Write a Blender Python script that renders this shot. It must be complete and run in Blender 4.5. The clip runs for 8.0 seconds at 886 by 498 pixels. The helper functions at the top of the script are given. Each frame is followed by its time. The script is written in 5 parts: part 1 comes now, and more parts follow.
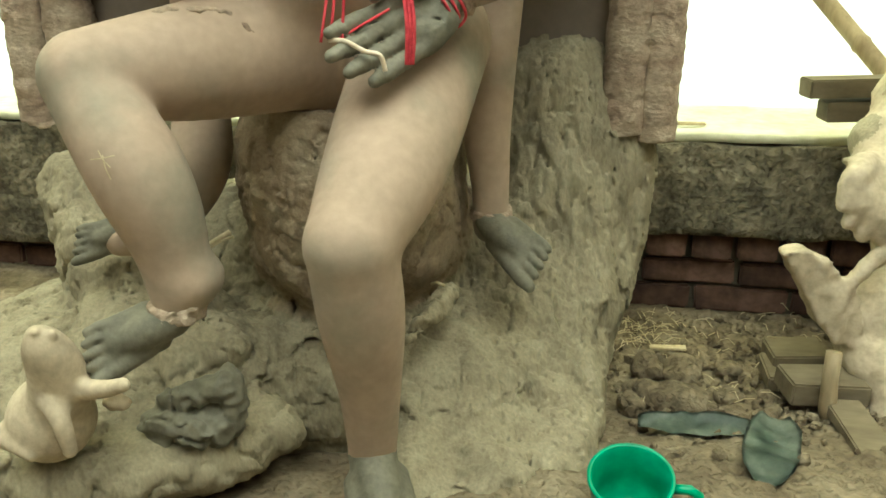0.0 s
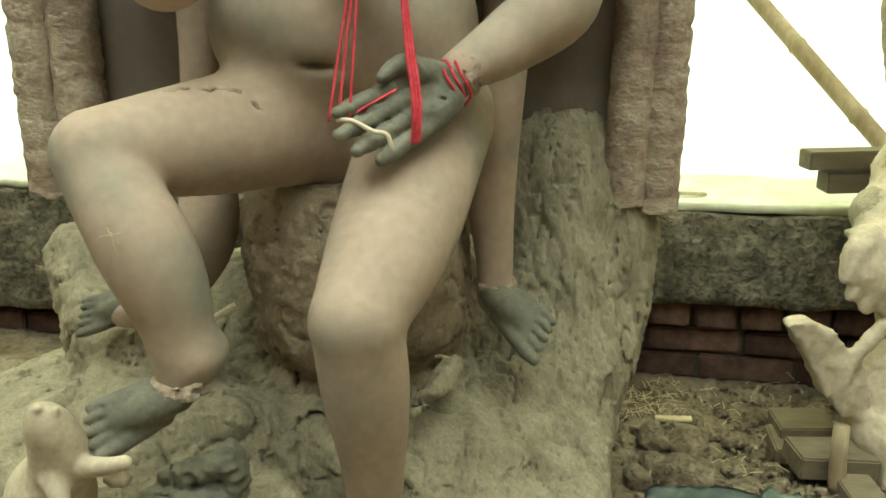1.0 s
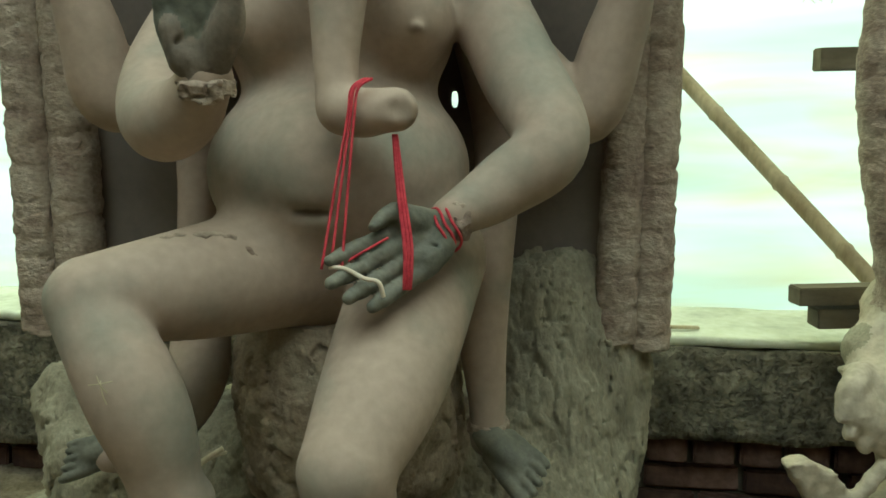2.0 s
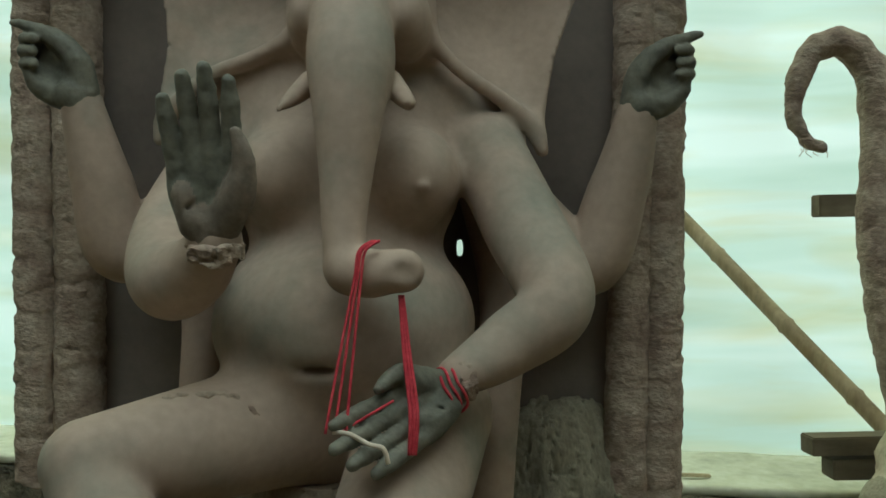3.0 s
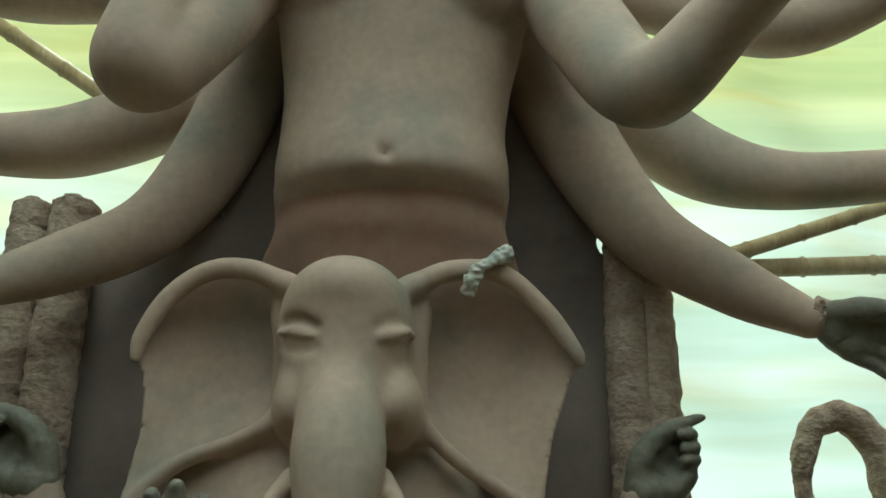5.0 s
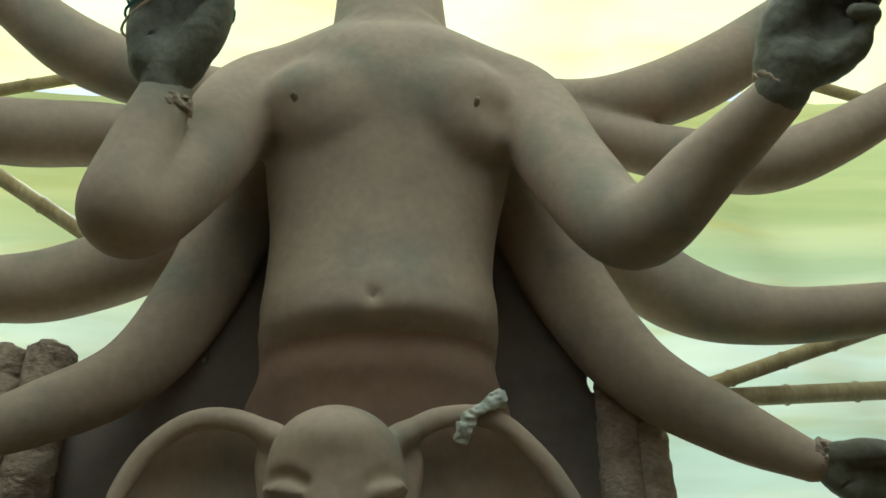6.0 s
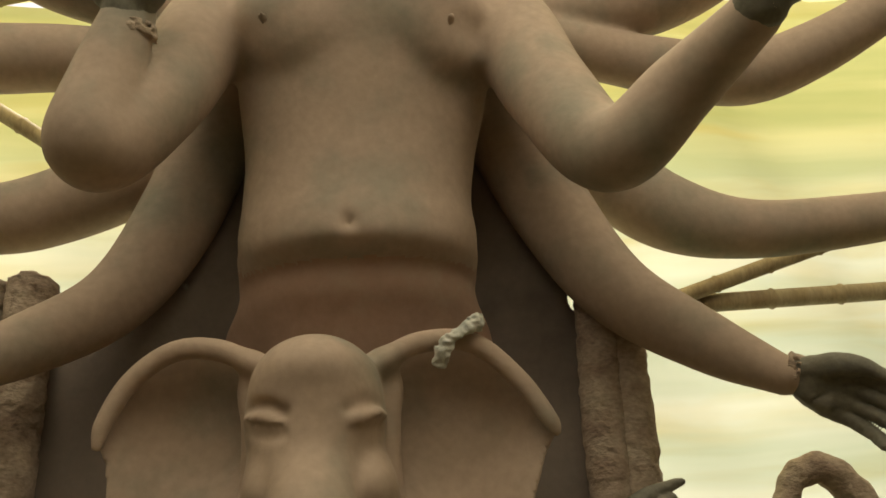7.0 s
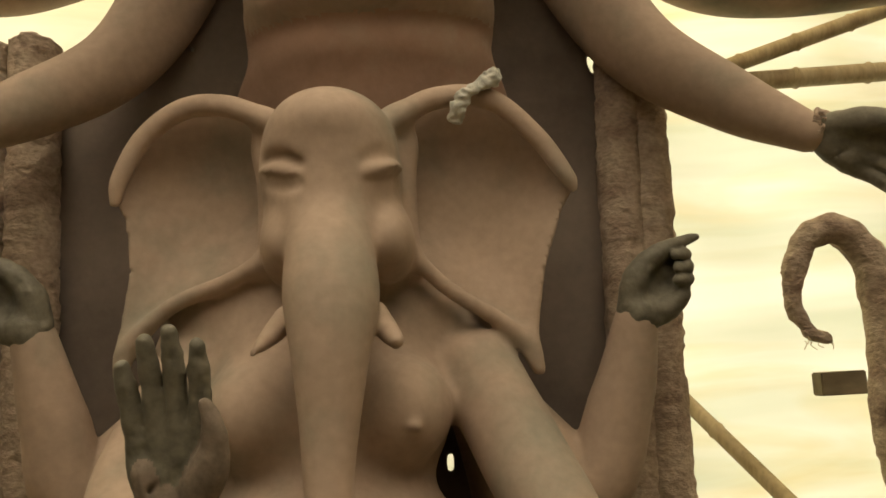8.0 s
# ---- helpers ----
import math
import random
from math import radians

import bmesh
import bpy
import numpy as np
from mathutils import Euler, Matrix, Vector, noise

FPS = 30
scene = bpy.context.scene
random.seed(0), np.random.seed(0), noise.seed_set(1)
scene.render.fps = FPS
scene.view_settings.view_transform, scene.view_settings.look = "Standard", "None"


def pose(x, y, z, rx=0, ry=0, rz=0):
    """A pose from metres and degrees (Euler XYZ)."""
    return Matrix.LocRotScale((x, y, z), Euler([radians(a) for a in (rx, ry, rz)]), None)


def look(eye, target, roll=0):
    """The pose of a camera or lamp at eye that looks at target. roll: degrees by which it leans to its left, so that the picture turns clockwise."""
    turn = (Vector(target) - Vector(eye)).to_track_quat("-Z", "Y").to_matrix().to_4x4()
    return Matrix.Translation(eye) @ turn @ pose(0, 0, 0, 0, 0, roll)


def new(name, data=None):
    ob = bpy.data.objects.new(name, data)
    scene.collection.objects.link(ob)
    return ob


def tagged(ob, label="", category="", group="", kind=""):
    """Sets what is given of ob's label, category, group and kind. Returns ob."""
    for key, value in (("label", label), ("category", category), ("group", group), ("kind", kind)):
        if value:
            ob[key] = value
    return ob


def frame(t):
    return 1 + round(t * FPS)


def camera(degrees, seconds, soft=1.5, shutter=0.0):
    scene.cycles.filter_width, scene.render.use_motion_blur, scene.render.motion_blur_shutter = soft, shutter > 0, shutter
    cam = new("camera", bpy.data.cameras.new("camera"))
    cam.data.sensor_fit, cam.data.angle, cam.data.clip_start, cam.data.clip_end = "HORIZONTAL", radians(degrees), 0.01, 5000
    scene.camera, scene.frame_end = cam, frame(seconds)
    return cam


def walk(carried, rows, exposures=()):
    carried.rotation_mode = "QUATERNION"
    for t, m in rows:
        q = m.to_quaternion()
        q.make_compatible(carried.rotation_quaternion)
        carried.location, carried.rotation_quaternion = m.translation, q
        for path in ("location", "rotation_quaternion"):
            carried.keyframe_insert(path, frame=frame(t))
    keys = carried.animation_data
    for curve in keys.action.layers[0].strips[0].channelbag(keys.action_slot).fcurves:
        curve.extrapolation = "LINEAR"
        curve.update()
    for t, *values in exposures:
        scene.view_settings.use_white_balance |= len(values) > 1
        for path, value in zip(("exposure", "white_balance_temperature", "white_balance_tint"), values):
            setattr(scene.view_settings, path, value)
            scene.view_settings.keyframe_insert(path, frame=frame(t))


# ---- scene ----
cam = camera(55.3, 8.0, soft=1.6)
PATH = [
    (0, (0.017, 0.076, 0.966), (0.007, 1.946, 0.256), -0.7),
    (0.5, (0.012, 0.077, 0.977), (-0.005, 1.967, 0.323), -0.7),
    (1, (0.012, 0.079, 0.988), (0.0, 1.995, 0.412), -0.6),
    (1.5, (0.02, 0.076, 1.001), (0.02, 2.027, 0.558), -0.6),
    (3, (0.013, 0.087, 1.077), (0.012, 2.087, 1.065), -0.4),
    (3.5, (0.015, 0.087, 1.108), (0.013, 2.083, 1.242), -0.3),
    (4, (0.022, 0.114, 1.171), (0.039, 2.092, 1.466), -0.2),
    (4.5, (0.008, 0.136, 1.215), (0.041, 2.08, 1.681), 0.0),
    (6, (-0.044, 0.158, 1.27), (0.079, 1.917, 2.213), -1.9),
    (6.5, (-0.012, 0.125, 1.317), (0.105, 1.896, 2.239), -3.0),
    (7, (-0.01, 0.147, 1.305), (0.121, 2.001, 2.042), -3.2),
    (7.5, (-0.023, 0.198, 1.253), (0.108, 2.12, 1.791), -3.4),
    (8, (-0.015, 0.191, 1.243), (0.067, 2.169, 1.528), -3.0),
]
# stops, kelvin and tint of the phone's own exposure as it tilts up
LIGHT = [
    (0, 2.2, 5900, -10), (1, 2.05, 5750, -12), (1.5, 1.7, 5400, -18), (3, 0.6, 5000, -11), (4.5, 0.8, 5050, -12),
    (6, 0.45, 5200, -13), (6.3, -0.15, 5950, -6), (6.5, -0.15, 6550, -3), (7, 0.6, 7400, 5), (7.5, 0.9, 7800, 10), (8, 0.9, 7800, 12),
]
walk(cam, [(t, look(eye, target, roll)) for t, eye, target, roll in PATH], LIGHT)

# ---------------------------------------------------------------- sky and sun
world = bpy.data.worlds.new("sky")
scene.world = world
world.use_nodes = True
wn = world.node_tree.nodes
sky = wn.new("ShaderNodeTexSky")
sky.sky_type, sky.sun_disc = "NISHITA", False
sky.sun_elevation, sky.sun_rotation = radians(72), radians(0)
sky.dust_density, sky.air_density, sky.ozone_density = 8.0, 0.3, 0.6
world.node_tree.links.new(sky.outputs[0], wn["Background"].inputs[0])
wn["Background"].inputs[1].default_value = 0.15
sun = new("sun", bpy.data.lights.new("sun", "SUN"))
sun.data.energy, sun.data.angle, sun.data.color = 5.0, radians(12), (1.0, 0.97, 0.90)
sun.matrix_world = look((0.0, 3.92, 9.0), (0.0, 1.0, 0.0))


# ---------------------------------------------------------------- materials
def material(name, cols, scale=6.0, rough=0.85, bump=0.3, fine=60.0, stretch=(1, 1, 1), island=False, spec=0.3, dist=0.004, speck=0.35, cracks=0.0):
    """Two-scale mottled surface: cols are the low, middle and high colours of the broad stains."""
    m = bpy.data.materials.new(name)
    m.use_nodes = True
    n, l = m.node_tree.nodes, m.node_tree.links
    b = n["Principled BSDF"]
    co = n.new("ShaderNodeTexCoord")
    mp = n.new("ShaderNodeMapping")
    mp.inputs["Scale"].default_value = stretch
    l.new(co.outputs["Object"], mp.inputs[0])
    big = n.new("ShaderNodeTexNoise")
    big.inputs["Scale"].default_value, big.inputs["Detail"].default_value, big.inputs["Roughness"].default_value = scale, 6, 0.6
    l.new(mp.outputs[0], big.inputs["Vector"])
    ramp = n.new("ShaderNodeValToRGB")
    e = ramp.color_ramp.elements
    e[0].position, e[0].color = 0.32, (*cols[0], 1)
    e[1].position, e[1].color = 0.70, (*cols[2], 1)
    mid = e.new(0.5)
    mid.color = (*cols[1], 1)
    l.new(big.outputs[0], ramp.inputs[0])
    small = n.new("ShaderNodeTexNoise")
    small.inputs["Scale"].default_value, small.inputs["Detail"].default_value = fine, 5
    l.new(mp.outputs[0], small.inputs["Vector"])
    mix = n.new("ShaderNodeMix")
    mix.data_type, mix.blend_type = "RGBA", "OVERLAY"
    mix.inputs[0].default_value = speck
    l.new(ramp.outputs[0], mix.inputs[6])
    l.new(small.outputs[0], mix.inputs[7])
    colour = mix.outputs[2]
    crack = None
    if cracks:
        cn = n.new("ShaderNodeTexNoise")
        cn.inputs["Scale"].default_value, cn.inputs["Detail"].default_value, cn.inputs["Distortion"].default_value = fine * 1.1, 5, 0.8
        l.new(mp.outputs[0], cn.inputs["Vector"])
        crack = n.new("ShaderNodeValToRGB")
        c0 = crack.color_ramp.elements
        c0[0].position, c0[0].color = 0.34, (0.45, 0.42, 0.38, 1)
        c0[1].position, c0[1].color = 0.46, (1, 1, 1, 1)
        l.new(cn.outputs[0], crack.inputs[0])
        mul = n.new("ShaderNodeMix")
        mul.data_type, mul.blend_type = "RGBA", "MULTIPLY"
        mul.inputs[0].default_value = cracks
        l.new(colour, mul.inputs[6])
        l.new(crack.outputs[0], mul.inputs[7])
        colour = mul.outputs[2]
    if island:
        info = n.new("ShaderNodeObjectInfo")
        hsv = n.new("ShaderNodeHueSaturation")
        mr = n.new("ShaderNodeMapRange")
        mr.inputs["To Min"].default_value, mr.inputs["To Max"].default_value = 0.7, 1.25
        l.new(info.outputs["Random"], mr.inputs["Value"])
        l.new(mr.outputs[0], hsv.inputs["Value"])
        l.new(colour, hsv.inputs["Color"])
        colour = hsv.outputs[0]
    l.new(colour, b.inputs["Base Color"])
    b.inputs["Roughness"].default_value = rough
    b.inputs["Specular IOR Level"].default_value = spec
    bp = n.new("ShaderNodeBump")
    bp.inputs["Strength"].default_value, bp.inputs["Distance"].default_value = bump, dist
    add = n.new("ShaderNodeMath")
    add.operation = "MULTIPLY_ADD"
    add.inputs[1].default_value = 0.6
    l.new(big.outputs[0], add.inputs[0])
    l.new(small.outputs[0], add.inputs[2])
    height = add.outputs[0]
    if crack:
        deep = n.new("ShaderNodeMath")
        deep.operation = "ADD"
        l.new(height, deep.inputs[0])
        l.new(crack.outputs[0], deep.inputs[1])
        height = deep.outputs[0]
    l.new(height, bp.inputs["Height"])
    l.new(bp.outputs[0], b.inputs["Normal"])
    return m


def sheet_material(name, colour, streak, through_share, upper=None):
    """Thin plastic tarpaulin that lets daylight through; pale noise streaks put the glow of folds into the colour."""
    m = bpy.data.materials.new(name)
    m.use_nodes = True
    n, l = m.node_tree.nodes, m.node_tree.links
    for node in list(n):
        if node.type == "BSDF_PRINCIPLED":
            n.remove(node)
    out = n["Material Output"]
    co = n.new("ShaderNodeTexCoord")
    mp = n.new("ShaderNodeMapping")
    mp.inputs["Scale"].default_value, mp.inputs["Rotation"].default_value = (0.22, 1.0, 2.6), (0, radians(32), 0)
    l.new(co.outputs["Object"], mp.inputs[0])
    nz = n.new("ShaderNodeTexNoise")
    nz.inputs["Scale"].default_value, nz.inputs["Detail"].default_value, nz.inputs["Distortion"].default_value = 1.8, 3, 0.25
    l.new(mp.outputs[0], nz.inputs["Vector"])
    ramp = n.new("ShaderNodeValToRGB")
    e = ramp.color_ramp.elements
    e[0].position, e[0].color = 0.38, (*colour, 1)
    e[1].position, e[1].color = 0.66, (*streak, 1)
    l.new(nz.outputs[0], ramp.inputs[0])
    # yellowish crease bands that run the other way
    mp2 = n.new("ShaderNodeMapping")
    mp2.inputs["Scale"].default_value, mp2.inputs["Rotation"].default_value = (0.5, 1.0, 3.2), (0, radians(-24), 0)
    l.new(co.outputs["Object"], mp2.inputs[0])
    nz2 = n.new("ShaderNodeTexNoise")
    nz2.inputs["Scale"].default_value, nz2.inputs["Detail"].default_value, nz2.inputs["Distortion"].default_value = 1.3, 4, 0.6
    l.new(mp2.outputs[0], nz2.inputs["Vector"])
    mask = n.new("ShaderNodeMapRange")
    mask.inputs["From Min"].default_value, mask.inputs["From Max"].default_value = 0.46, 0.72
    l.new(nz2.outputs[0], mask.inputs["Value"])
    crease = n.new("ShaderNodeMix")
    crease.data_type, crease.blend_type = "RGBA", "MULTIPLY"
    crease.inputs[7].default_value = (0.93, 0.82, 0.60, 1)
    l.new(mask.outputs[0], crease.inputs[0])
    l.new(ramp.outputs[0], crease.inputs[6])
    tint = crease.outputs[2]
    if upper:
        # the colour is multiplied by upper, rising with height from 2.5 to 3.5 m
        sep = n.new("ShaderNodeSeparateXYZ")
        l.new(co.outputs["Object"], sep.inputs[0])
        mr = n.new("ShaderNodeMapRange")
        mr.interpolation_type = "SMOOTHSTEP"
        mr.inputs["From Min"].default_value, mr.inputs["From Max"].default_value = 2.5, 3.5
        l.new(sep.outputs["Z"], mr.inputs["Value"])
        mx2 = n.new("ShaderNodeMix")
        mx2.data_type, mx2.blend_type = "RGBA", "MULTIPLY"
        mx2.inputs[7].default_value = (*upper, 1)
        l.new(mr.outputs[0], mx2.inputs[0])
        l.new(tint, mx2.inputs[6])
        tint = mx2.outputs[2]
    tr = n.new("ShaderNodeBsdfTranslucent")
    df = n.new("ShaderNodeBsdfDiffuse")
    mx = n.new("ShaderNodeMixShader")
    mx.inputs[0].default_value = through_share
    l.new(tint, tr.inputs[0])
    l.new(tint, df.inputs[0])
    l.new(df.outputs[0], mx.inputs[1])
    l.new(tr.outputs[0], mx.inputs[2])
    l.new(mx.outputs[0], out.inputs[0])
    return m


M_CLAY = material("smooth_dried_clay", ((0.27, 0.25, 0.197), (0.41, 0.315, 0.242), (0.46, 0.35, 0.268)), 4, 0.78, 0.14, 60, speck=0.16)
M_DARK = material("damp_dark_clay", ((0.115, 0.11, 0.083), (0.158, 0.148, 0.11), (0.198, 0.185, 0.14)), 14, 0.62, 0.3, 120, spec=0.4)
M_RED = material("reddish_clay", ((0.33, 0.215, 0.155), (0.40, 0.265, 0.20), (0.43, 0.33, 0.25)), 7, 0.85, 0.1, 90, speck=0.1)
M_ROUGH = material("rough_straw_clay", ((0.22, 0.192, 0.132), (0.315, 0.275, 0.19), (0.385, 0.345, 0.245)), 14, 0.95, 0.7, 170, (1, 1, 0.5), dist=0.004, speck=0.35)
M_POLE = material("clay_wrapped_pole", ((0.27, 0.195, 0.15), (0.40, 0.315, 0.24), (0.48, 0.40, 0.31)), 10, 0.95, 0.9, 90, (1, 1, 1.6), dist=0.005, speck=0.5)
M_BOARD = material("clay_board", ((0.16, 0.13, 0.11), (0.22, 0.18, 0.152), (0.265, 0.22, 0.185)), 4, 0.85, 0.15, 70, speck=0.1)
M_LOG = material("torn_clay_skin", ((0.19, 0.145, 0.10), (0.29, 0.225, 0.155), (0.39, 0.335, 0.24)), 7, 0.95, 0.7, 150, dist=0.004, speck=0.3)
M_DAMP = material("half_dry_clay", ((0.15, 0.125, 0.095), (0.21, 0.17, 0.13), (0.27, 0.22, 0.17)), 16, 0.75, 0.3, 120)
M_CREAM = material("pale_clay", ((0.44, 0.37, 0.27), (0.52, 0.44, 0.32), (0.58, 0.50, 0.38)), 12, 0.9, 0.3, 80)
M_GROUND = material("dusty_earth", ((0.13, 0.10, 0.065), (0.20, 0.16, 0.105), (0.29, 0.245, 0.17)), 7, 0.97, 0.9, 70, dist=0.008, speck=0.5, cracks=0.12)
M_PLASTER = material("mossy_plaster", ((0.075, 0.068, 0.048), (0.20, 0.175, 0.125), (0.34, 0.305, 0.225)), 9, 0.97, 1.0, 60, dist=0.015, speck=0.6, cracks=0.3)
M_BRICK = material("old_red_brick", ((0.06, 0.036, 0.03), (0.105, 0.06, 0.047), (0.16, 0.095, 0.075)), 12, 0.95, 0.6, 50, island=True)
M_MORTAR = material("dark_mortar", ((0.05, 0.045, 0.035), (0.08, 0.07, 0.055), (0.12, 0.11, 0.09)), 15, 0.97, 0.6, 50)
M_LEDGE = material("pale_wall_top", ((0.50, 0.50, 0.38), (0.62, 0.62, 0.48), (0.70, 0.70, 0.56)), 6, 0.9, 0.3, 40)
M_BAMBOO = material("dry_bamboo", ((0.22, 0.155, 0.085), (0.31, 0.24, 0.14), (0.40, 0.325, 0.21)), 8, 0.6, 0.2, 90, (1, 1, 0.2))
M_WOOD = material("dusty_timber", ((0.12, 0.097, 0.062), (0.18, 0.148, 0.097), (0.25, 0.21, 0.145)), 10, 0.9, 0.4, 70, (0.4, 1, 1), speck=0.2)
M_GREEN = material("green_plastic", ((0.0, 0.24, 0.12), (0.005, 0.30, 0.16), (0.01, 0.33, 0.18)), 5, 0.35, 0.03, 40, spec=0.5)
M_FILM = material("dark_green_film", ((0.05, 0.08, 0.065), (0.12, 0.16, 0.13), (0.28, 0.32, 0.27)), 14, 0.4, 0.6, 40, spec=0.6)
M_THREAD = material("red_thread", ((0.42, 0.03, 0.05), (0.55, 0.05, 0.07), (0.62, 0.08, 0.10)), 40, 0.8, 0.2, 200)
M_BAND = material("pale_rubber_band", ((0.60, 0.50, 0.38), (0.66, 0.56, 0.43), (0.70, 0.60, 0.48)), 20, 0.7, 0.1, 100)
M_TEAL = material("teal_thread", ((0.03, 0.13, 0.12), (0.04, 0.18, 0.16), (0.06, 0.22, 0.20)), 40, 0.8, 0.2, 200)
M_RAG = material("grey_white_rag", ((0.36, 0.37, 0.33), (0.55, 0.55, 0.48), (0.68, 0.66, 0.60)), 40, 0.95, 0.5, 120)
M_STRAW = material("dry_straw", ((0.40, 0.33, 0.20), (0.50, 0.42, 0.27), (0.58, 0.50, 0.34)), 20, 0.9, 0.2, 90)
M_TARP = sheet_material("pale_tarpaulin", (0.53, 0.62, 0.49), (0.72, 0.77, 0.66), 0.60, (0.86, 0.80, 0.44))
# for the unseen dark sheets added to keep light off the figures
M_BLOCKER = sheet_material("brown_light_blocker", (0.10, 0.08, 0.06), (0.14, 0.115, 0.085), 0.1)
# for the unseen sheets added as a soft light from above and in front
M_DIFFUSER = sheet_material("milky_light_diffuser", (0.75, 0.74, 0.68), (0.85, 0.85, 0.80), 0.75)
M_ROOF = sheet_material("yellow_tarpaulin", (0.57, 0.54, 0.30), (0.66, 0.63, 0.40), 0.58)


# ---------------------------------------------------------------- mesh helpers
def mesh_object(name, verts, faces, mats, parent=None, index=None, smooth=True, label=""):
    me = bpy.data.meshes.new(name)
    me.from_pydata([tuple(v) for v in verts] if not isinstance(verts, np.ndarray) else verts.tolist(), [], faces if isinstance(faces, list) else faces.tolist())
    for m in mats:
        me.materials.append(m)
    if index is not None:
        me.polygons.foreach_set("material_index", np.asarray(index, dtype=np.int32))
    me.polygons.foreach_set("use_smooth", np.full(len(me.polygons), smooth))
    me.update()
    ob = new(name, me)
    ob.parent = parent
    if label:
        tagged(ob, label)
    return ob


def part(name, bm, mat, parent, label="", smooth=False):
    me = bpy.data.meshes.new(name)
    bm.to_mesh(me)
    bm.free()
    me.materials.append(mat)
    me.polygons.foreach_set("use_smooth", np.full(len(me.polygons), smooth))
    ob = new(name, me)
    ob.parent = parent
    if label:
        tagged(ob, label)
    return ob


def value_noise(p, scale, seed=0):
    """Smooth lattice noise in -1..1 at the points p (n, 3)."""
    table = np.random.RandomState(seed).rand(32, 32, 32).astype(np.float32) * 2 - 1
    q = np.asarray(p, dtype=np.float32) * np.asarray(scale, dtype=np.float32)
    i = np.floor(q).astype(np.int64)
    f = q - i
    f = f * f * (3 - 2 * f)
    r = np.zeros(len(q), dtype=np.float32)
    for a in (0, 1):
        for b in (0, 1):
            for c in (0, 1):
                w = (f[:, 0] if a else 1 - f[:, 0]) * (f[:, 1] if b else 1 - f[:, 1]) * (f[:, 2] if c else 1 - f[:, 2])
                r += w * table[(i[:, 0] + a) % 32, (i[:, 1] + b) % 32, (i[:, 2] + c) % 32]
    return r


def curve(p, steps=8):
    """Stations of a smooth curve through the rows of p."""
    if len(p) < 3:
        return p
    q = np.concatenate((2 * p[:1] - p[1:2], p, 2 * p[-1:] - p[-2:-1]))
    fine = []
    for i in range(1, len(q) - 2):
        for t in np.arange(steps) / steps:
            fine.append(0.5 * (2 * q[i] + (q[i + 1] - q[i - 1]) * t + (2 * q[i - 1] - 5 * q[i] + 4 * q[i + 1] - q[i + 2]) * t * t + (3 * q[i] - q[i - 1] - 3 * q[i + 1] + q[i + 2]) * t ** 3))
    return np.array(fine + [p[-1]])


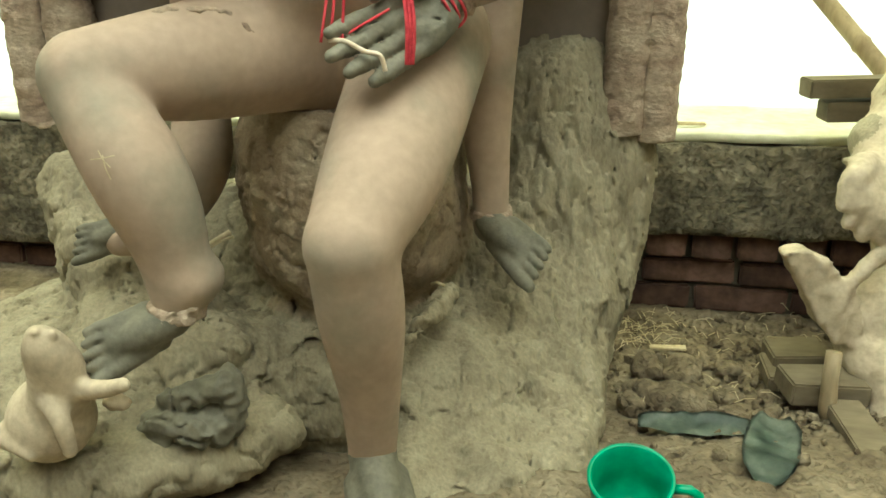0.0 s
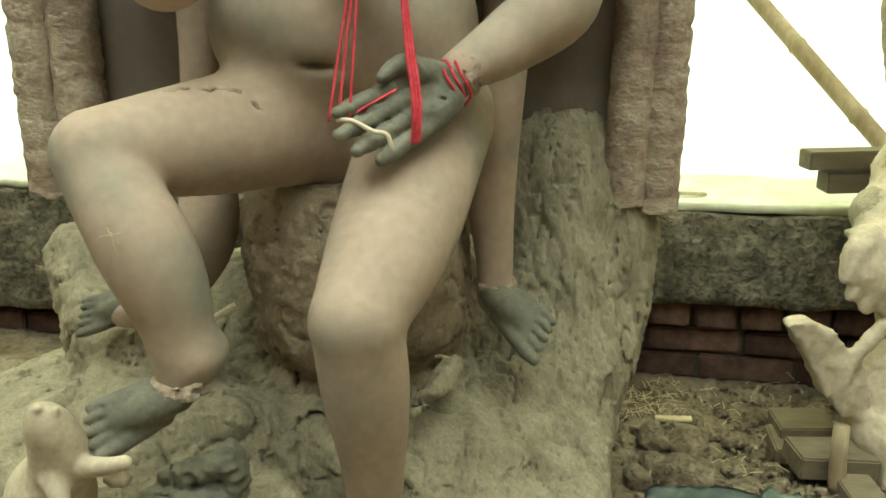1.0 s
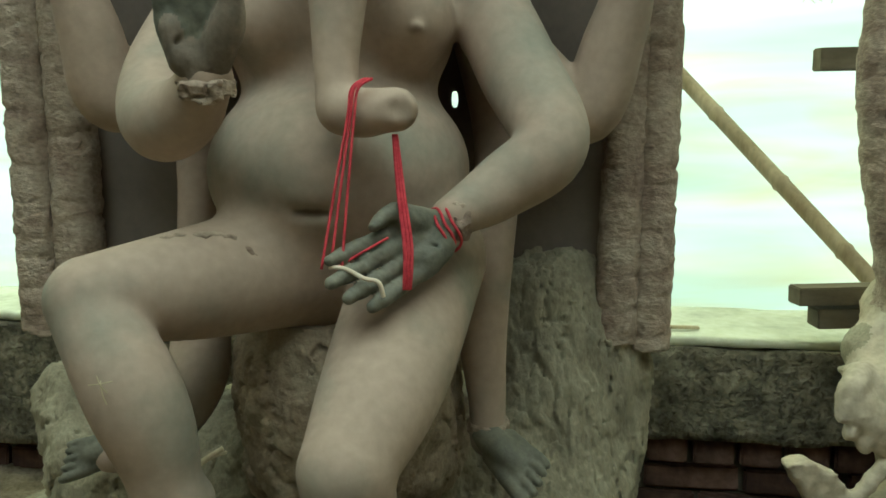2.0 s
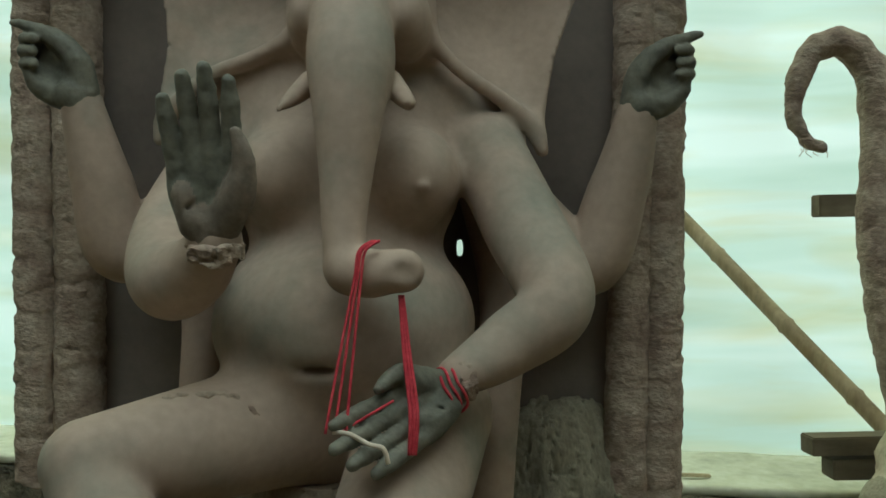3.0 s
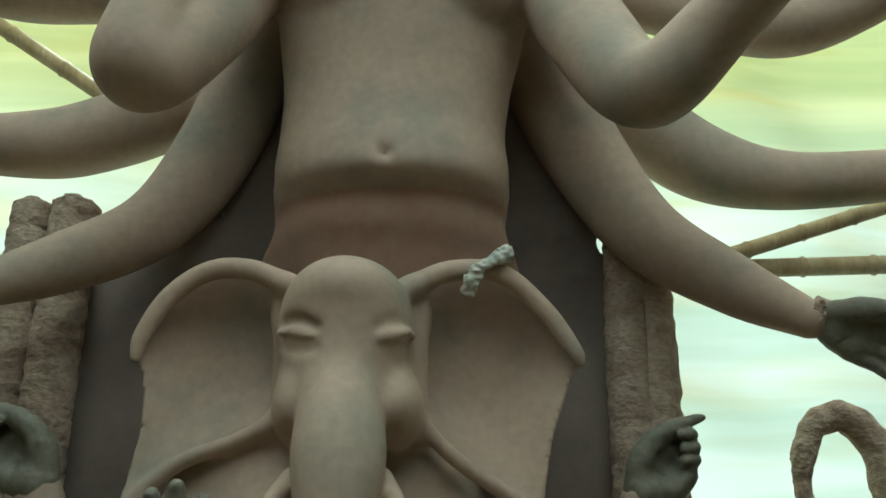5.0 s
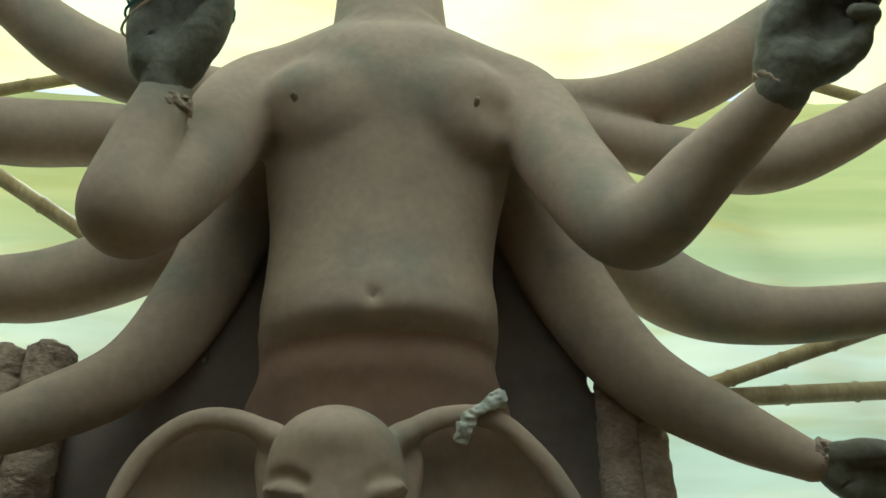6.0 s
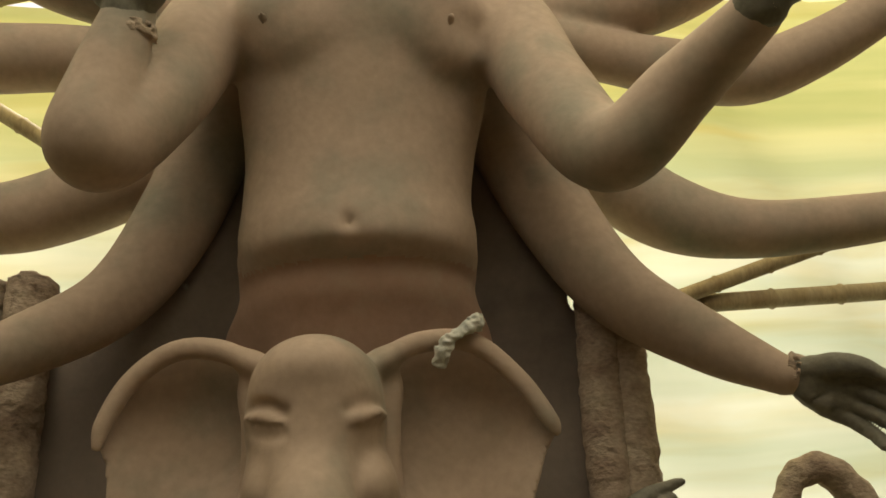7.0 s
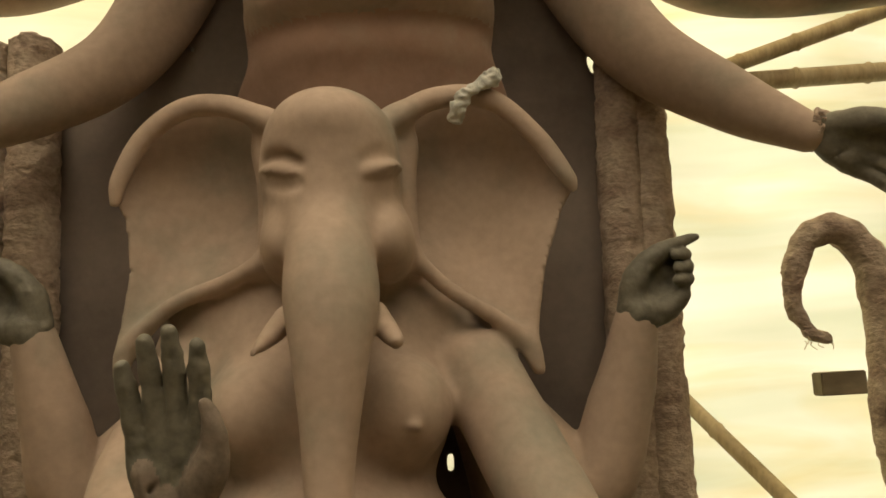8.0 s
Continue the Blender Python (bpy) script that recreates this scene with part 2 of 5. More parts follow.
class Clay:
    """Forms kneaded together out of limbs, balls and plates, then skinned with a mesh of cell size h."""

    def __init__(self, h):
        self.h, self.forms = h, []

    def limb(self, pts, k=0.02, mat=0, cut=False):
        """A tapering limb through (x, y, z, radius) stations, rounded off between them."""
        self.forms.append(("limb", curve(np.array(pts)), None, k, mat, cut))

    def column(self, rows, k=0.02, mat=0):
        """An upright body of oval sections: (x, y, z, half width, half depth), from the top down or up."""
        rows = curve(np.array(rows))
        self.forms.append(("column", rows[np.argsort(rows[:, 2])], None, k, mat, False))

    def ball(self, c, r, k=0.02, mat=0, turn=0.0, cut=False):
        self.forms.append(("ball", np.array(c), np.array(r), k, mat, cut))

    def plate(self, outline, y, thick, k=0.02, mat=0, bow=0.0):
        self.forms.append(("plate", np.array(outline), (y, thick, bow), k, mat, False))

    def _bounds(self, f):
        if f[0] == "limb":
            p = f[1]
            return (p[:, :3] - p[:, 3:]).min(0), (p[:, :3] + p[:, 3:]).max(0)
        if f[0] == "column":
            p = f[1]
            r = np.stack((p[:, 3], p[:, 4], 0 * p[:, 3]), 1)
            return (p[:, :3] - r).min(0), (p[:, :3] + r).max(0)
        if f[0] == "ball":
            return f[1] - f[2], f[1] + f[2]
        o, (y, t, bow) = f[1], f[2]
        return np.array((o[:, 0].min(), y - t - bow, o[:, 1].min())), np.array((o[:, 0].max(), y + t + bow, o[:, 1].max()))

    def _distance(self, f, x, y, z):
        if f[0] == "limb":
            best = None
            for a, b in zip(f[1][:-1], f[1][1:]):
                d = (b[:3] - a[:3]).astype(np.float32)
                a = a.astype(np.float32)
                t = ((x - a[0]) * d[0] + (y - a[1]) * d[1] + (z - a[2]) * d[2]) / max(float(d @ d), 1e-9)
                t = np.clip(t, 0, 1)
                e = np.sqrt((x - a[0] - t * d[0]) ** 2 + (y - a[1] - t * d[1]) ** 2 + (z - a[2] - t * d[2]) ** 2) - (a[3] + (float(b[3]) - a[3]) * t)
                best = e if best is None else np.minimum(best, e)
            return best
        if f[0] == "column":
            p, zz = f[1], z[0, 0]
            cx, cy, rx, ry = (np.interp(zz, p[:, 2], p[:, i])[None, None, :].astype(np.float32) for i in (0, 1, 3, 4))
            e = (np.sqrt(((x - cx) / rx) ** 2 + ((y - cy) / ry) ** 2) - 1) * np.minimum(rx, ry)
            return np.maximum(e, np.maximum(p[0, 2] - z, z - p[-1, 2]))
        if f[0] == "ball":
            c, r = f[1], f[2]
            px, py, pz = (x - c[0]) / r[0], (y - c[1]) / r[1], (z - c[2]) / r[2]
            k0 = np.sqrt(px * px + py * py + pz * pz)
            k1 = np.sqrt((px / r[0]) ** 2 + (py / r[1]) ** 2 + (pz / r[2]) ** 2) + 1e-6
            return k0 * (k0 - 1) / k1
        o, (yc, th, bow) = f[1], f[2]
        px, pz = np.broadcast_arrays(x.reshape(-1, 1), z.reshape(1, -1))
        best = np.full(px.shape, 1e6, dtype=np.float32)
        inside = np.zeros(px.shape, dtype=bool)
        for (x0, z0), (x1, z1) in zip(o, np.roll(o, -1, 0)):
            ex, ez = x1 - x0, z1 - z0
            t = np.clip(((px - x0) * ex + (pz - z0) * ez) / (ex * ex + ez * ez), 0, 1)
            best = np.minimum(best, np.hypot(px - x0 - t * ex, pz - z0 - t * ez))
            with np.errstate(divide="ignore", invalid="ignore"):
                inside ^= ((z0 > pz) != (z1 > pz)) & (px < ex * (pz - z0) / (ez if ez else 1e-9) + x0)
        flat = np.where(inside, -best, best)
        sag = bow * np.clip(best / 0.085, 0, 1) * inside
        if bow:
            reach = int(0.03 / self.h)
            for axis in (0, 1, 0, 1):
                sag = sum(np.roll(sag, i, axis) for i in range(-reach, reach + 1)) / (2 * reach + 1)
        return np.maximum(flat[:, None, :], np.abs(y - (yc + sag[:, None, :])) - th)

    def skin(self, relief=None, soften=0):
        h = self.h
        lows, highs = zip(*[self._bounds(f) for f in self.forms if not f[5]])
        lo, hi = np.min(lows, 0) - 4 * h - 0.02, np.max(highs, 0) + 4 * h + 0.02
        n = np.ceil((hi - lo) / h).astype(int) + 1
        ax = [(lo[i] + h * np.arange(n[i])).astype(np.float32) for i in range(3)]
        d = np.full(n, 1.0, dtype=np.float32)
        tag = np.zeros(n, dtype=np.uint8)
        for f in self.forms:
            a, b = self._bounds(f)
            k = f[3]
            s0 = np.maximum(np.floor((a - lo - k - 3 * h) / h).astype(int), 0)
            s1 = np.minimum(np.ceil((b - lo + k + 3 * h) / h).astype(int) + 1, n)
            if (s1 <= s0).any():
                continue
            sl = tuple(slice(p, q) for p, q in zip(s0, s1))
            x, y, z = ax[0][sl[0]][:, None, None], ax[1][sl[1]][None, :, None], ax[2][sl[2]][None, None, :]
            e = self._distance(f, x, y, z).astype(np.float32)
            old = d[sl].copy()
            if f[5]:
                w = np.clip(0.5 - 0.5 * (old + e) / k, 0, 1)
                d[sl] = old * (1 - w) - e * w + k * w * (1 - w)
            else:
                w = np.clip(0.5 + 0.5 * (old - e) / k, 0, 1)
                d[sl] = old * (1 - w) + e * w - k * w * (1 - w)
                tag[sl] = np.where(e < old, f[4], tag[sl])
        if relief:
            band = np.argwhere(np.abs(d) < 0.05)
            p = lo + h * band
            d[tuple(band.T)] += relief(p)
        neg = d < 0
        c = n - 1
        count = np.zeros(c, dtype=np.uint8)
        offs = [(i, j, k) for i in (0, 1) for j in (0, 1) for k in (0, 1)]
        for i, j, k in offs:
            count += neg[i:i + c[0], j:j + c[1], k:k + c[2]]
        mixed = (count > 0) & (count < 8)
        cells = np.argwhere(mixed)
        number = np.full(c, -1, dtype=np.int64)
        number[mixed] = np.arange(len(cells))
        total, hits = np.zeros((len(cells), 3)), np.zeros(len(cells))
        for a in offs:
            for axis in range(3):
                if a[axis]:
                    continue
                b = list(a)
                b[axis] = 1
                va, vb = d[tuple((cells + a).T)], d[tuple((cells + b).T)]
                cross = (va < 0) != (vb < 0)
                t = np.where(cross, va / np.where(cross, va - vb, 1), 0)
                pos = np.array(a, dtype=float)[None, :].repeat(len(cells), 0)
                pos[:, axis] += t
                total += pos * cross[:, None]
                hits += cross
        verts = lo + h * (cells + total / hits[:, None])
        mats = tag[tuple(cells.T)]
        faces = []
        for axis in range(3):
            u, v = (axis + 1) % 3, (axis + 2) % 3
            s0, s1 = [slice(None)] * 3, [slice(None)] * 3
            s0[axis], s1[axis] = slice(0, -1), slice(1, None)
            flip = neg[tuple(s0)] != neg[tuple(s1)]
            e = np.argwhere(flip)
            e = e[(e[:, u] > 0) & (e[:, v] > 0) & (e[:, u] < c[u]) & (e[:, v] < c[v])]
            du, dv = np.eye(3, dtype=int)[u], np.eye(3, dtype=int)[v]
            q = np.stack([number[tuple((e - o).T)] for o in (du + dv, dv, 0 * du, du)], 1)
            out = neg[tuple(e.T)]
            q = np.where(out[:, None], q, q[:, ::-1])
            faces.append(q)
        faces = np.concatenate(faces)
        for _ in range(soften):
            around, count = np.zeros_like(verts), np.zeros(len(verts))
            for i in range(4):
                np.add.at(around, faces[:, i], verts[faces[:, (i + 1) % 4]])
                np.add.at(count, faces[:, i], 1)
            verts = 0.4 * verts + 0.6 * around / np.maximum(count, 1)[:, None]
        return verts, faces, mats


def statue(name, skins, mats):
    """Joins several skins into the one mesh of a statue."""
    vs, fs, ms, base = [], [], [], 0
    for v, f, m in skins:
        vs.append(v)
        fs.append(f + base)
        ms.append(m[f[:, 0]])
        base += len(v)
    return mesh_object(name, np.concatenate(vs), np.concatenate(fs), mats, index=np.concatenate(ms))


def unit(v):
    v = np.array(v, dtype=float)
    return v / np.linalg.norm(v)


def palm(wrist, along, thumbwards, face, size, curl=(0.05, 0.1, 0.1), h=0.0032, mat=1, root=1, thumb=0.62):
    """An open hand of the given length: palm, four close fingers with creased joints, thumb; curl bends the joints towards the face."""
    s = Clay(h)
    o, u, v = np.array(wrist, dtype=float), unit(along), np.array(thumbwards, dtype=float)
    v = unit(v - u * (u @ v))
    w = np.cross(u, v)
    w = w if w @ np.array(face) > 0 else -w
    L = size
    rows = ((0.175, 0.50, 0.42), (0.058, 0.52, 0.48), (-0.060, 0.50, 0.46), (-0.175, 0.45, 0.39))
    s.limb([(*(o - u * L * 0.06), L * 0.115), (*(o + u * L * 0.10), L * 0.12)], k=L * 0.05, mat=root)
    for off, start, _ in rows:
        s.limb([(*(o + u * L * 0.08 + v * L * off * 0.55), L * 0.085), (*(o + u * L * (start - 0.17) + v * L * off * 0.95), L * 0.072), (*(o + u * L * (start - 0.02) + v * L * off), L * 0.058)], k=L * 0.045, mat=mat)
    s.limb([(*(o + u * L * 0.10 - v * L * 0.09 + w * L * 0.03), L * 0.085), (*(o + u * L * 0.27 - v * L * 0.12 + w * L * 0.03), L * 0.075)], k=L * 0.05, mat=root)
    s.limb([(*(o + u * L * 0.06 + v * L * 0.08 + w * L * 0.02), L * 0.10), (*(o + u * L * 0.24 + v * L * 0.19 + w * L * 0.05), L * 0.105), (*(o + u * L * (thumb - 0.22) + v * L * 0.26 + w * L * 0.08), L * 0.072), (*(o + u * L * (thumb - 0.08) + v * L * 0.26 + w * L * 0.10), L * 0.052), (*(o + u * L * thumb + v * L * 0.24 + w * L * 0.11), L * 0.036)], k=L * 0.03, mat=root)
    creases = []
    for off, start, length in rows:
        a, p, r = 0.0, o + u * L * (start - 0.04) + v * L * off, L * 0.060
        for share, bend, tip in zip((0.43, 0.31, 0.26), curl, (0.97, 0.95, 0.74)):
            a += bend
            q = p + (u * math.cos(a) + w * math.sin(a)) * L * length * share * 1.07 + v * off * 0.05 * L
            s.limb([(*p, r), (*q, r * tip)], k=L * 0.012, mat=mat)
            n = w * math.cos(a) - u * math.sin(a)
            creases.append((q, n, r * tip))
            p, r = q, r * tip
        creases.pop()
    for q, n, r in creases:
        s.limb([(*(q + n * r - v * r), 0.0022), (*(q + n * r * 1.15), 0.0026), (*(q + n * r + v * r), 0.0022)], k=0.003, mat=mat, cut=True)
    # cracks across the drying palm
    s.limb([(*(o + u * L * 0.40 - v * L * 0.04 + w * L * 0.08), 0.002), (*(o + u * L * 0.27 - v * L * 0.02 + w * L * 0.095), 0.0028), (*(o + u * L * 0.17 - v * L * 0.12 + w * L * 0.09), 0.003)], k=0.003, mat=mat, cut=True)
    s.limb([(*(o + u * L * 0.27 - v * L * 0.02 + w * L * 0.09), 0.0024), (*(o + u * L * 0.31 + v * L * 0.09 + w * L * 0.085), 0.0024)], k=0.003, mat=mat, cut=True)
    return s.skin(lambda p: 0.0012 * value_noise(p, 70, 3) + 0.0008 * value_noise(p, 150, 5))


def fist(wrist, along, outwards, size, h=0.0035, mat=1, root=1):
    """A cupped hand seen from the palm: thumb laid along the top, three curled fingers on the outer side, a deep hollow between."""
    s = Clay(h)
    o, u, v = np.array(wrist, dtype=float), unit(along), np.array(outwards, dtype=float)
    v = unit(v - u * (u @ v))
    w = np.cross(u, v)
    w = w if w[1] < 0 else -w
    L = size

    def at(a, b, c=0.0):
        return o + v * L * a + u * L * b + w * L * c

    s.limb([(*at(0, -0.10), L * 0.20), (*at(0.04, 0.10), L * 0.22)], k=L * 0.08, mat=root)
    s.ball(at(0.24, 0.44, -0.08), np.array((0.30, 0.17, 0.32)) * L, k=L * 0.08, mat=mat)
    s.limb([(*at(0.02, 0.06, 0.05), L * 0.17), (*at(0.26, 0.08, 0.06), L * 0.14), (*at(0.44, 0.22, 0.08), L * 0.13), (*at(0.50, 0.36, 0.10), L * 0.10)], k=L * 0.07, mat=mat)
    s.limb([(*at(-0.06, 0.12), L * 0.15), (*at(-0.01, 0.42, 0.04), L * 0.16), (*at(0.16, 0.68, 0.07), L * 0.125), (*at(0.44, 0.84, 0.09), L * 0.085), (*at(0.68, 0.93, 0.09), L * 0.04)], k=L * 0.06, mat=mat)
    s.ball(at(0.29, 0.42, 0.22), np.array((0.17, 0.20, 0.17)) * L, k=L * 0.06, mat=mat, cut=True)
    for a, b in ((0.50, 0.74), (0.53, 0.60), (0.53, 0.46)):
        s.limb([(*at(a - 0.12, b, -0.12), L * 0.08), (*at(a + 0.03, b, -0.02), L * 0.078), (*at(a + 0.02, b - 0.01, 0.14), L * 0.075), (*at(a - 0.10, b - 0.02, 0.20), L * 0.06)], k=L * 0.02, mat=mat)
    s.limb([(*at(0.36, -0.10, 0.12), 0.003), (*at(0.22, 0.06, 0.22), 0.004), (*at(0.20, 0.20, 0.22), 0.003), (*at(0.06, 0.22, 0.20), 0.003)], k=0.004, mat=mat, cut=True)
    return s.skin(lambda p: 0.0014 * value_noise(p, 70, 3) + 0.001 * value_noise(p, 150, 5))


def collar(at, along, r, h=0.0035, mat=2):
    """The crumbling clay seam where a hand or foot was joined on."""
    s = Clay(h)
    o, u = np.array(at, dtype=float), unit(along)
    s.limb([(*(o - u * 0.008), r * 0.97), (*(o + u * 0.008), r * 0.97)], k=0.01, mat=mat)
    return s.skin(lambda p: 0.004 * value_noise(p, 75, 8) + 0.003 * value_noise(p, 160, 9) + 0.012 * np.clip(1 - np.abs(value_noise(p, 45, 19)) / 0.15, 0, 1) + 0.05 * np.maximum(np.abs((p - o) @ u) - 0.012 - 0.006 * value_noise(p, 60, 2), 0) / 0.01)


def seam(points, r, h=0.003, mat=2):
    """A crumbling ridge of clay smeared over a joint."""
    s = Clay(h)
    s.limb([(*p, r) for p in points], k=0.01, mat=mat)
    return s.skin(lambda p: 0.004 * value_noise(p, 80, 28) + 0.003 * value_noise(p, 170, 29) + 0.001)


def foot(ankle, along, inwards, size, h=0.0035, mat=1):
    """A broad bare foot: heel, instep, five short toes, the great toe on the inwards side."""
    s = Clay(h)
    o, u, v = np.array(ankle, dtype=float), unit(along), np.array(inwards, dtype=float)
    v = unit(v - u * (u @ v))
    w = np.cross(u, v)
    w = w if w[2] > 0 else -w
    L = size
    s.limb([(*o, L * 0.17), (*(o - u * L * 0.06 - w * L * 0.18), L * 0.14)], k=L * 0.06, mat=mat)
    s.limb([(*(o + w * L * 0.04), L * 0.16), (*(o + u * L * 0.25 - w * L * 0.06), L * 0.165), (*(o + u * L * 0.45 - w * L * 0.15), L * 0.12)], k=L * 0.06, mat=mat)
    for i, off in enumerate((0.185, 0.07, -0.025, -0.115, -0.195)):
        r = L * (0.075 if i == 0 else 0.052)
        a = o + u * L * 0.14 + v * off * L * 0.75 - w * L * 0.12
        b = o + u * L * (0.60 - 0.035 * i) + v * off * L - w * L * 0.19
        c = o + u * L * (0.73 - 0.045 * i) + v * off * L * 1.12 - w * L * 0.21
        e = o + u * L * (0.84 - 0.05 * i) + v * off * L * 1.12 - w * L * 0.26
        s.limb([(*a, L * 0.10), (*b, r * 1.2)], k=L * 0.06, mat=mat)
        s.limb([(*b, r * 1.12), (*c, r), (*e, r * 0.82)], k=L * 0.014, mat=mat)
    return s.skin(lambda p: 0.001 * value_noise(p, 80, 3))


def tube(pts, radius, sides=8, closed_ends=True):
    """A round rod along pts as a bmesh; radius may vary from point to point."""
    bm = bmesh.new()
    pts = [Vector(p) for p in pts]
    rad = radius if isinstance(radius, (list, tuple)) else [radius] * len(pts)
    rings, side = [], None
    for i, p in enumerate(pts):
        t = (pts[min(i + 1, len(pts) - 1)] - pts[max(i - 1, 0)]).normalized()
        if side is None:
            side = t.orthogonal().normalized()
        side = (side - t * side.dot(t)).normalized()
        other = t.cross(side)
        rings.append([bm.verts.new(p + (side * math.cos(a) + other * math.sin(a)) * rad[i]) for a in (2 * math.pi * j / sides for j in range(sides))])
    for r, s in zip(rings[:-1], rings[1:]):
        for j in range(sides):
            bm.faces.new((r[j], r[(j + 1) % sides], s[(j + 1) % sides], s[j]))
    if closed_ends:
        bm.faces.new(rings[0][::-1])
        bm.faces.new(rings[-1])
    bmesh.ops.recalc_face_normals(bm, faces=bm.faces)
    return bm


def block(size, bevel=0.004, rough=0.0, seed=0):
    """A worn box with bevelled edges, its base at z = 0."""
    bm = bmesh.new()
    bmesh.ops.create_cube(bm, size=1)
    bmesh.ops.scale(bm, vec=size, verts=bm.verts)
    bmesh.ops.translate(bm, vec=(0, 0, size[2] / 2), verts=bm.verts)
    rng = random.Random(seed)
    for v in bm.verts:
        v.co += Vector((rng.uniform(-1, 1), rng.uniform(-1, 1), rng.uniform(-1, 1))) * rough
    bmesh.ops.bevel(bm, geom=bm.edges[:], offset=bevel, segments=2, affect="EDGES")
    return bm


def ground_height(x, y):
    """Earth floor: level by the brick wall, banked up a hand's width towards the front."""
    t = np.clip((1.75 - np.asarray(y)) / 0.6, 0, 1)
    return 0.12 * t * t * (3 - 2 * t)


# ---------------------------------------------------------------- ground
def spaced(lo, a, b, hi, fine, coarse):
    return np.unique(np.concatenate((np.linspace(lo, a, coarse), np.linspace(a, b, fine), np.linspace(b, hi, coarse))))


gx, gy = spaced(-400, -1.6, 1.8, 400, 240, 14), spaced(-400, 0.6, 2.6, 400, 160, 14)
GX, GY = np.meshgrid(gx, gy, indexing="ij")
flatp = np.stack((GX.ravel(), GY.ravel(), 0 * GX.ravel()), 1)
near = np.clip(1.5 - np.abs(GX.ravel()) / 1.6, 0, 1) * (GY.ravel() > 0.5) * (GY.ravel() < 2.7)
rubble = np.clip((flatp[:, 0] - 0.3) / 0.15, 0, 1) + np.clip((-0.7 - flatp[:, 0]) / 0.1, 0, 1)
GZ = ground_height(flatp[:, 0], flatp[:, 1]) + near * (0.010 * value_noise(flatp, 7, 11) + 0.006 * value_noise(flatp, 22, 12) + (0.003 + 0.006 * rubble) * value_noise(flatp, 55, 13))
verts = np.stack((flatp[:, 0], flatp[:, 1], GZ), 1)
ny = len(gy)
ii, jj = np.meshgrid(np.arange(len(gx) - 1), np.arange(ny - 1), indexing="ij")
first = (ii * ny + jj).ravel()
tagged(mesh_object("ground", verts, np.stack((first, first + ny, first + ny + 1, first + 1), 1), [M_GROUND]), "dusty trodden earth floor with crumbs of clay", "ground", kind="structure")

# ---------------------------------------------------------------- tarpaulins
def tarpaulin(name, corner, across, along, mat, label, seed, sag=0.05):
    """A slack sheet with shallow folds, spanned from a corner by two vectors."""
    nu, nv = 60, 40
    c, a, b = np.array(corner, dtype=float), np.array(across, dtype=float), np.array(along, dtype=float)
    nrm = unit(np.cross(a, b))
    u, v = np.meshgrid(np.linspace(0, 1, nu), np.linspace(0, 1, nv), indexing="ij")
    p = c + u.ravel()[:, None] * a + v.ravel()[:, None] * b
    k = p @ unit(a + 0.9 * b)
    wave = sag * value_noise(p, 0.9, seed) + sag * 0.9 * value_noise(np.stack((k * 3.0, p @ unit(a - b) * 0.5, 0 * k), 1), 1.0, seed + 1) + sag * 0.15 * value_noise(p, 6, seed + 2)
    p = p + nrm * wave[:, None]
    i, j = np.meshgrid(np.arange(nu - 1), np.arange(nv - 1), indexing="ij")
    f = (i * nv + j).ravel()
    return tagged(mesh_object(name, p, np.stack((f, f + nv, f + nv + 1, f + 1), 1), [mat]), label, "tarpaulin", kind="structure")


tarpaulin("tarpaulin_back", (-4.5, 3.7, -0.05), (9, 0, 0), (0, 0, 4.15), M_TARP, "pale translucent plastic tarpaulin hung behind the wall", 31, 0.07)
tarpaulin("tarpaulin_roof", (-4.5, 3.66, 4.08), (9, 0, 0), (0, -1.8, 0.25), M_ROOF, "yellow translucent plastic tarpaulin stretched as a roof", 41, 0.08)
# unseen sloping sheet, added to soften the sun onto the figures
tarpaulin("light_diffuser_eave", (-4.5, 1.85, 4.33), (9, 0, 0), (0, -0.9, -0.86), M_DIFFUSER, "unseen milky translucent sheet added above the figures to light them", 45, 0.05)
# low and unseen over the yard: an added milky light sheet between added light-blocking sheets
tarpaulin("light_diffuser_yard", (-1.8, 0.95, 3.46), (3.6, 0, 0), (0, -2.6, 0.05), M_DIFFUSER, "unseen milky translucent sheet added over the yard to light the figures", 44, 0.04)
# unseen dark sheets added to narrow the overhead light
tarpaulin("light_blocker_roof", (-4.5, 0.95, 3.50), (2.75, 0, 0), (0, -4.55, 0.1), M_BLOCKER, "unseen brown sheet added over the side of the yard to block light", 46, 0.03)
tarpaulin("light_blocker_roof", (1.75, 0.95, 3.50), (2.75, 0, 0), (0, -4.55, 0.1), M_BLOCKER, "unseen brown sheet added over the side of the yard to block light", 47, 0.03)
tarpaulin("light_blocker_roof", (-1.8, -1.6, 3.54), (3.6, 0, 0), (0, -2.0, 0.03), M_BLOCKER, "unseen brown sheet added over the rear of the yard to block light", 48, 0.03)
# unseen dark sides, added so that the figures darken towards their edges
tarpaulin("light_blocker_side", (-4.5, 3.7, -0.05), (0, -7.3, 0), (0, 0, 4.5), M_BLOCKER, "unseen brown sheet added along the side to block light", 51)
tarpaulin("light_blocker_side", (4.5, -3.6, -0.05), (0, 7.3, 0), (0, 0, 4.5), M_BLOCKER, "unseen brown sheet added along the side to block light", 61)

# unseen wall behind the camera, added to shut out the low sky light
bm = block((14, 0.2, 4.7), 0.01, 0.0, 0)
front = part("light_blocker_front", bm, M_PLASTER, None)
front.matrix_world = pose(0, -3.6, -0.1)
tagged(front, "unseen plain dark wall added across the yard to block light", "wall", kind="structure")

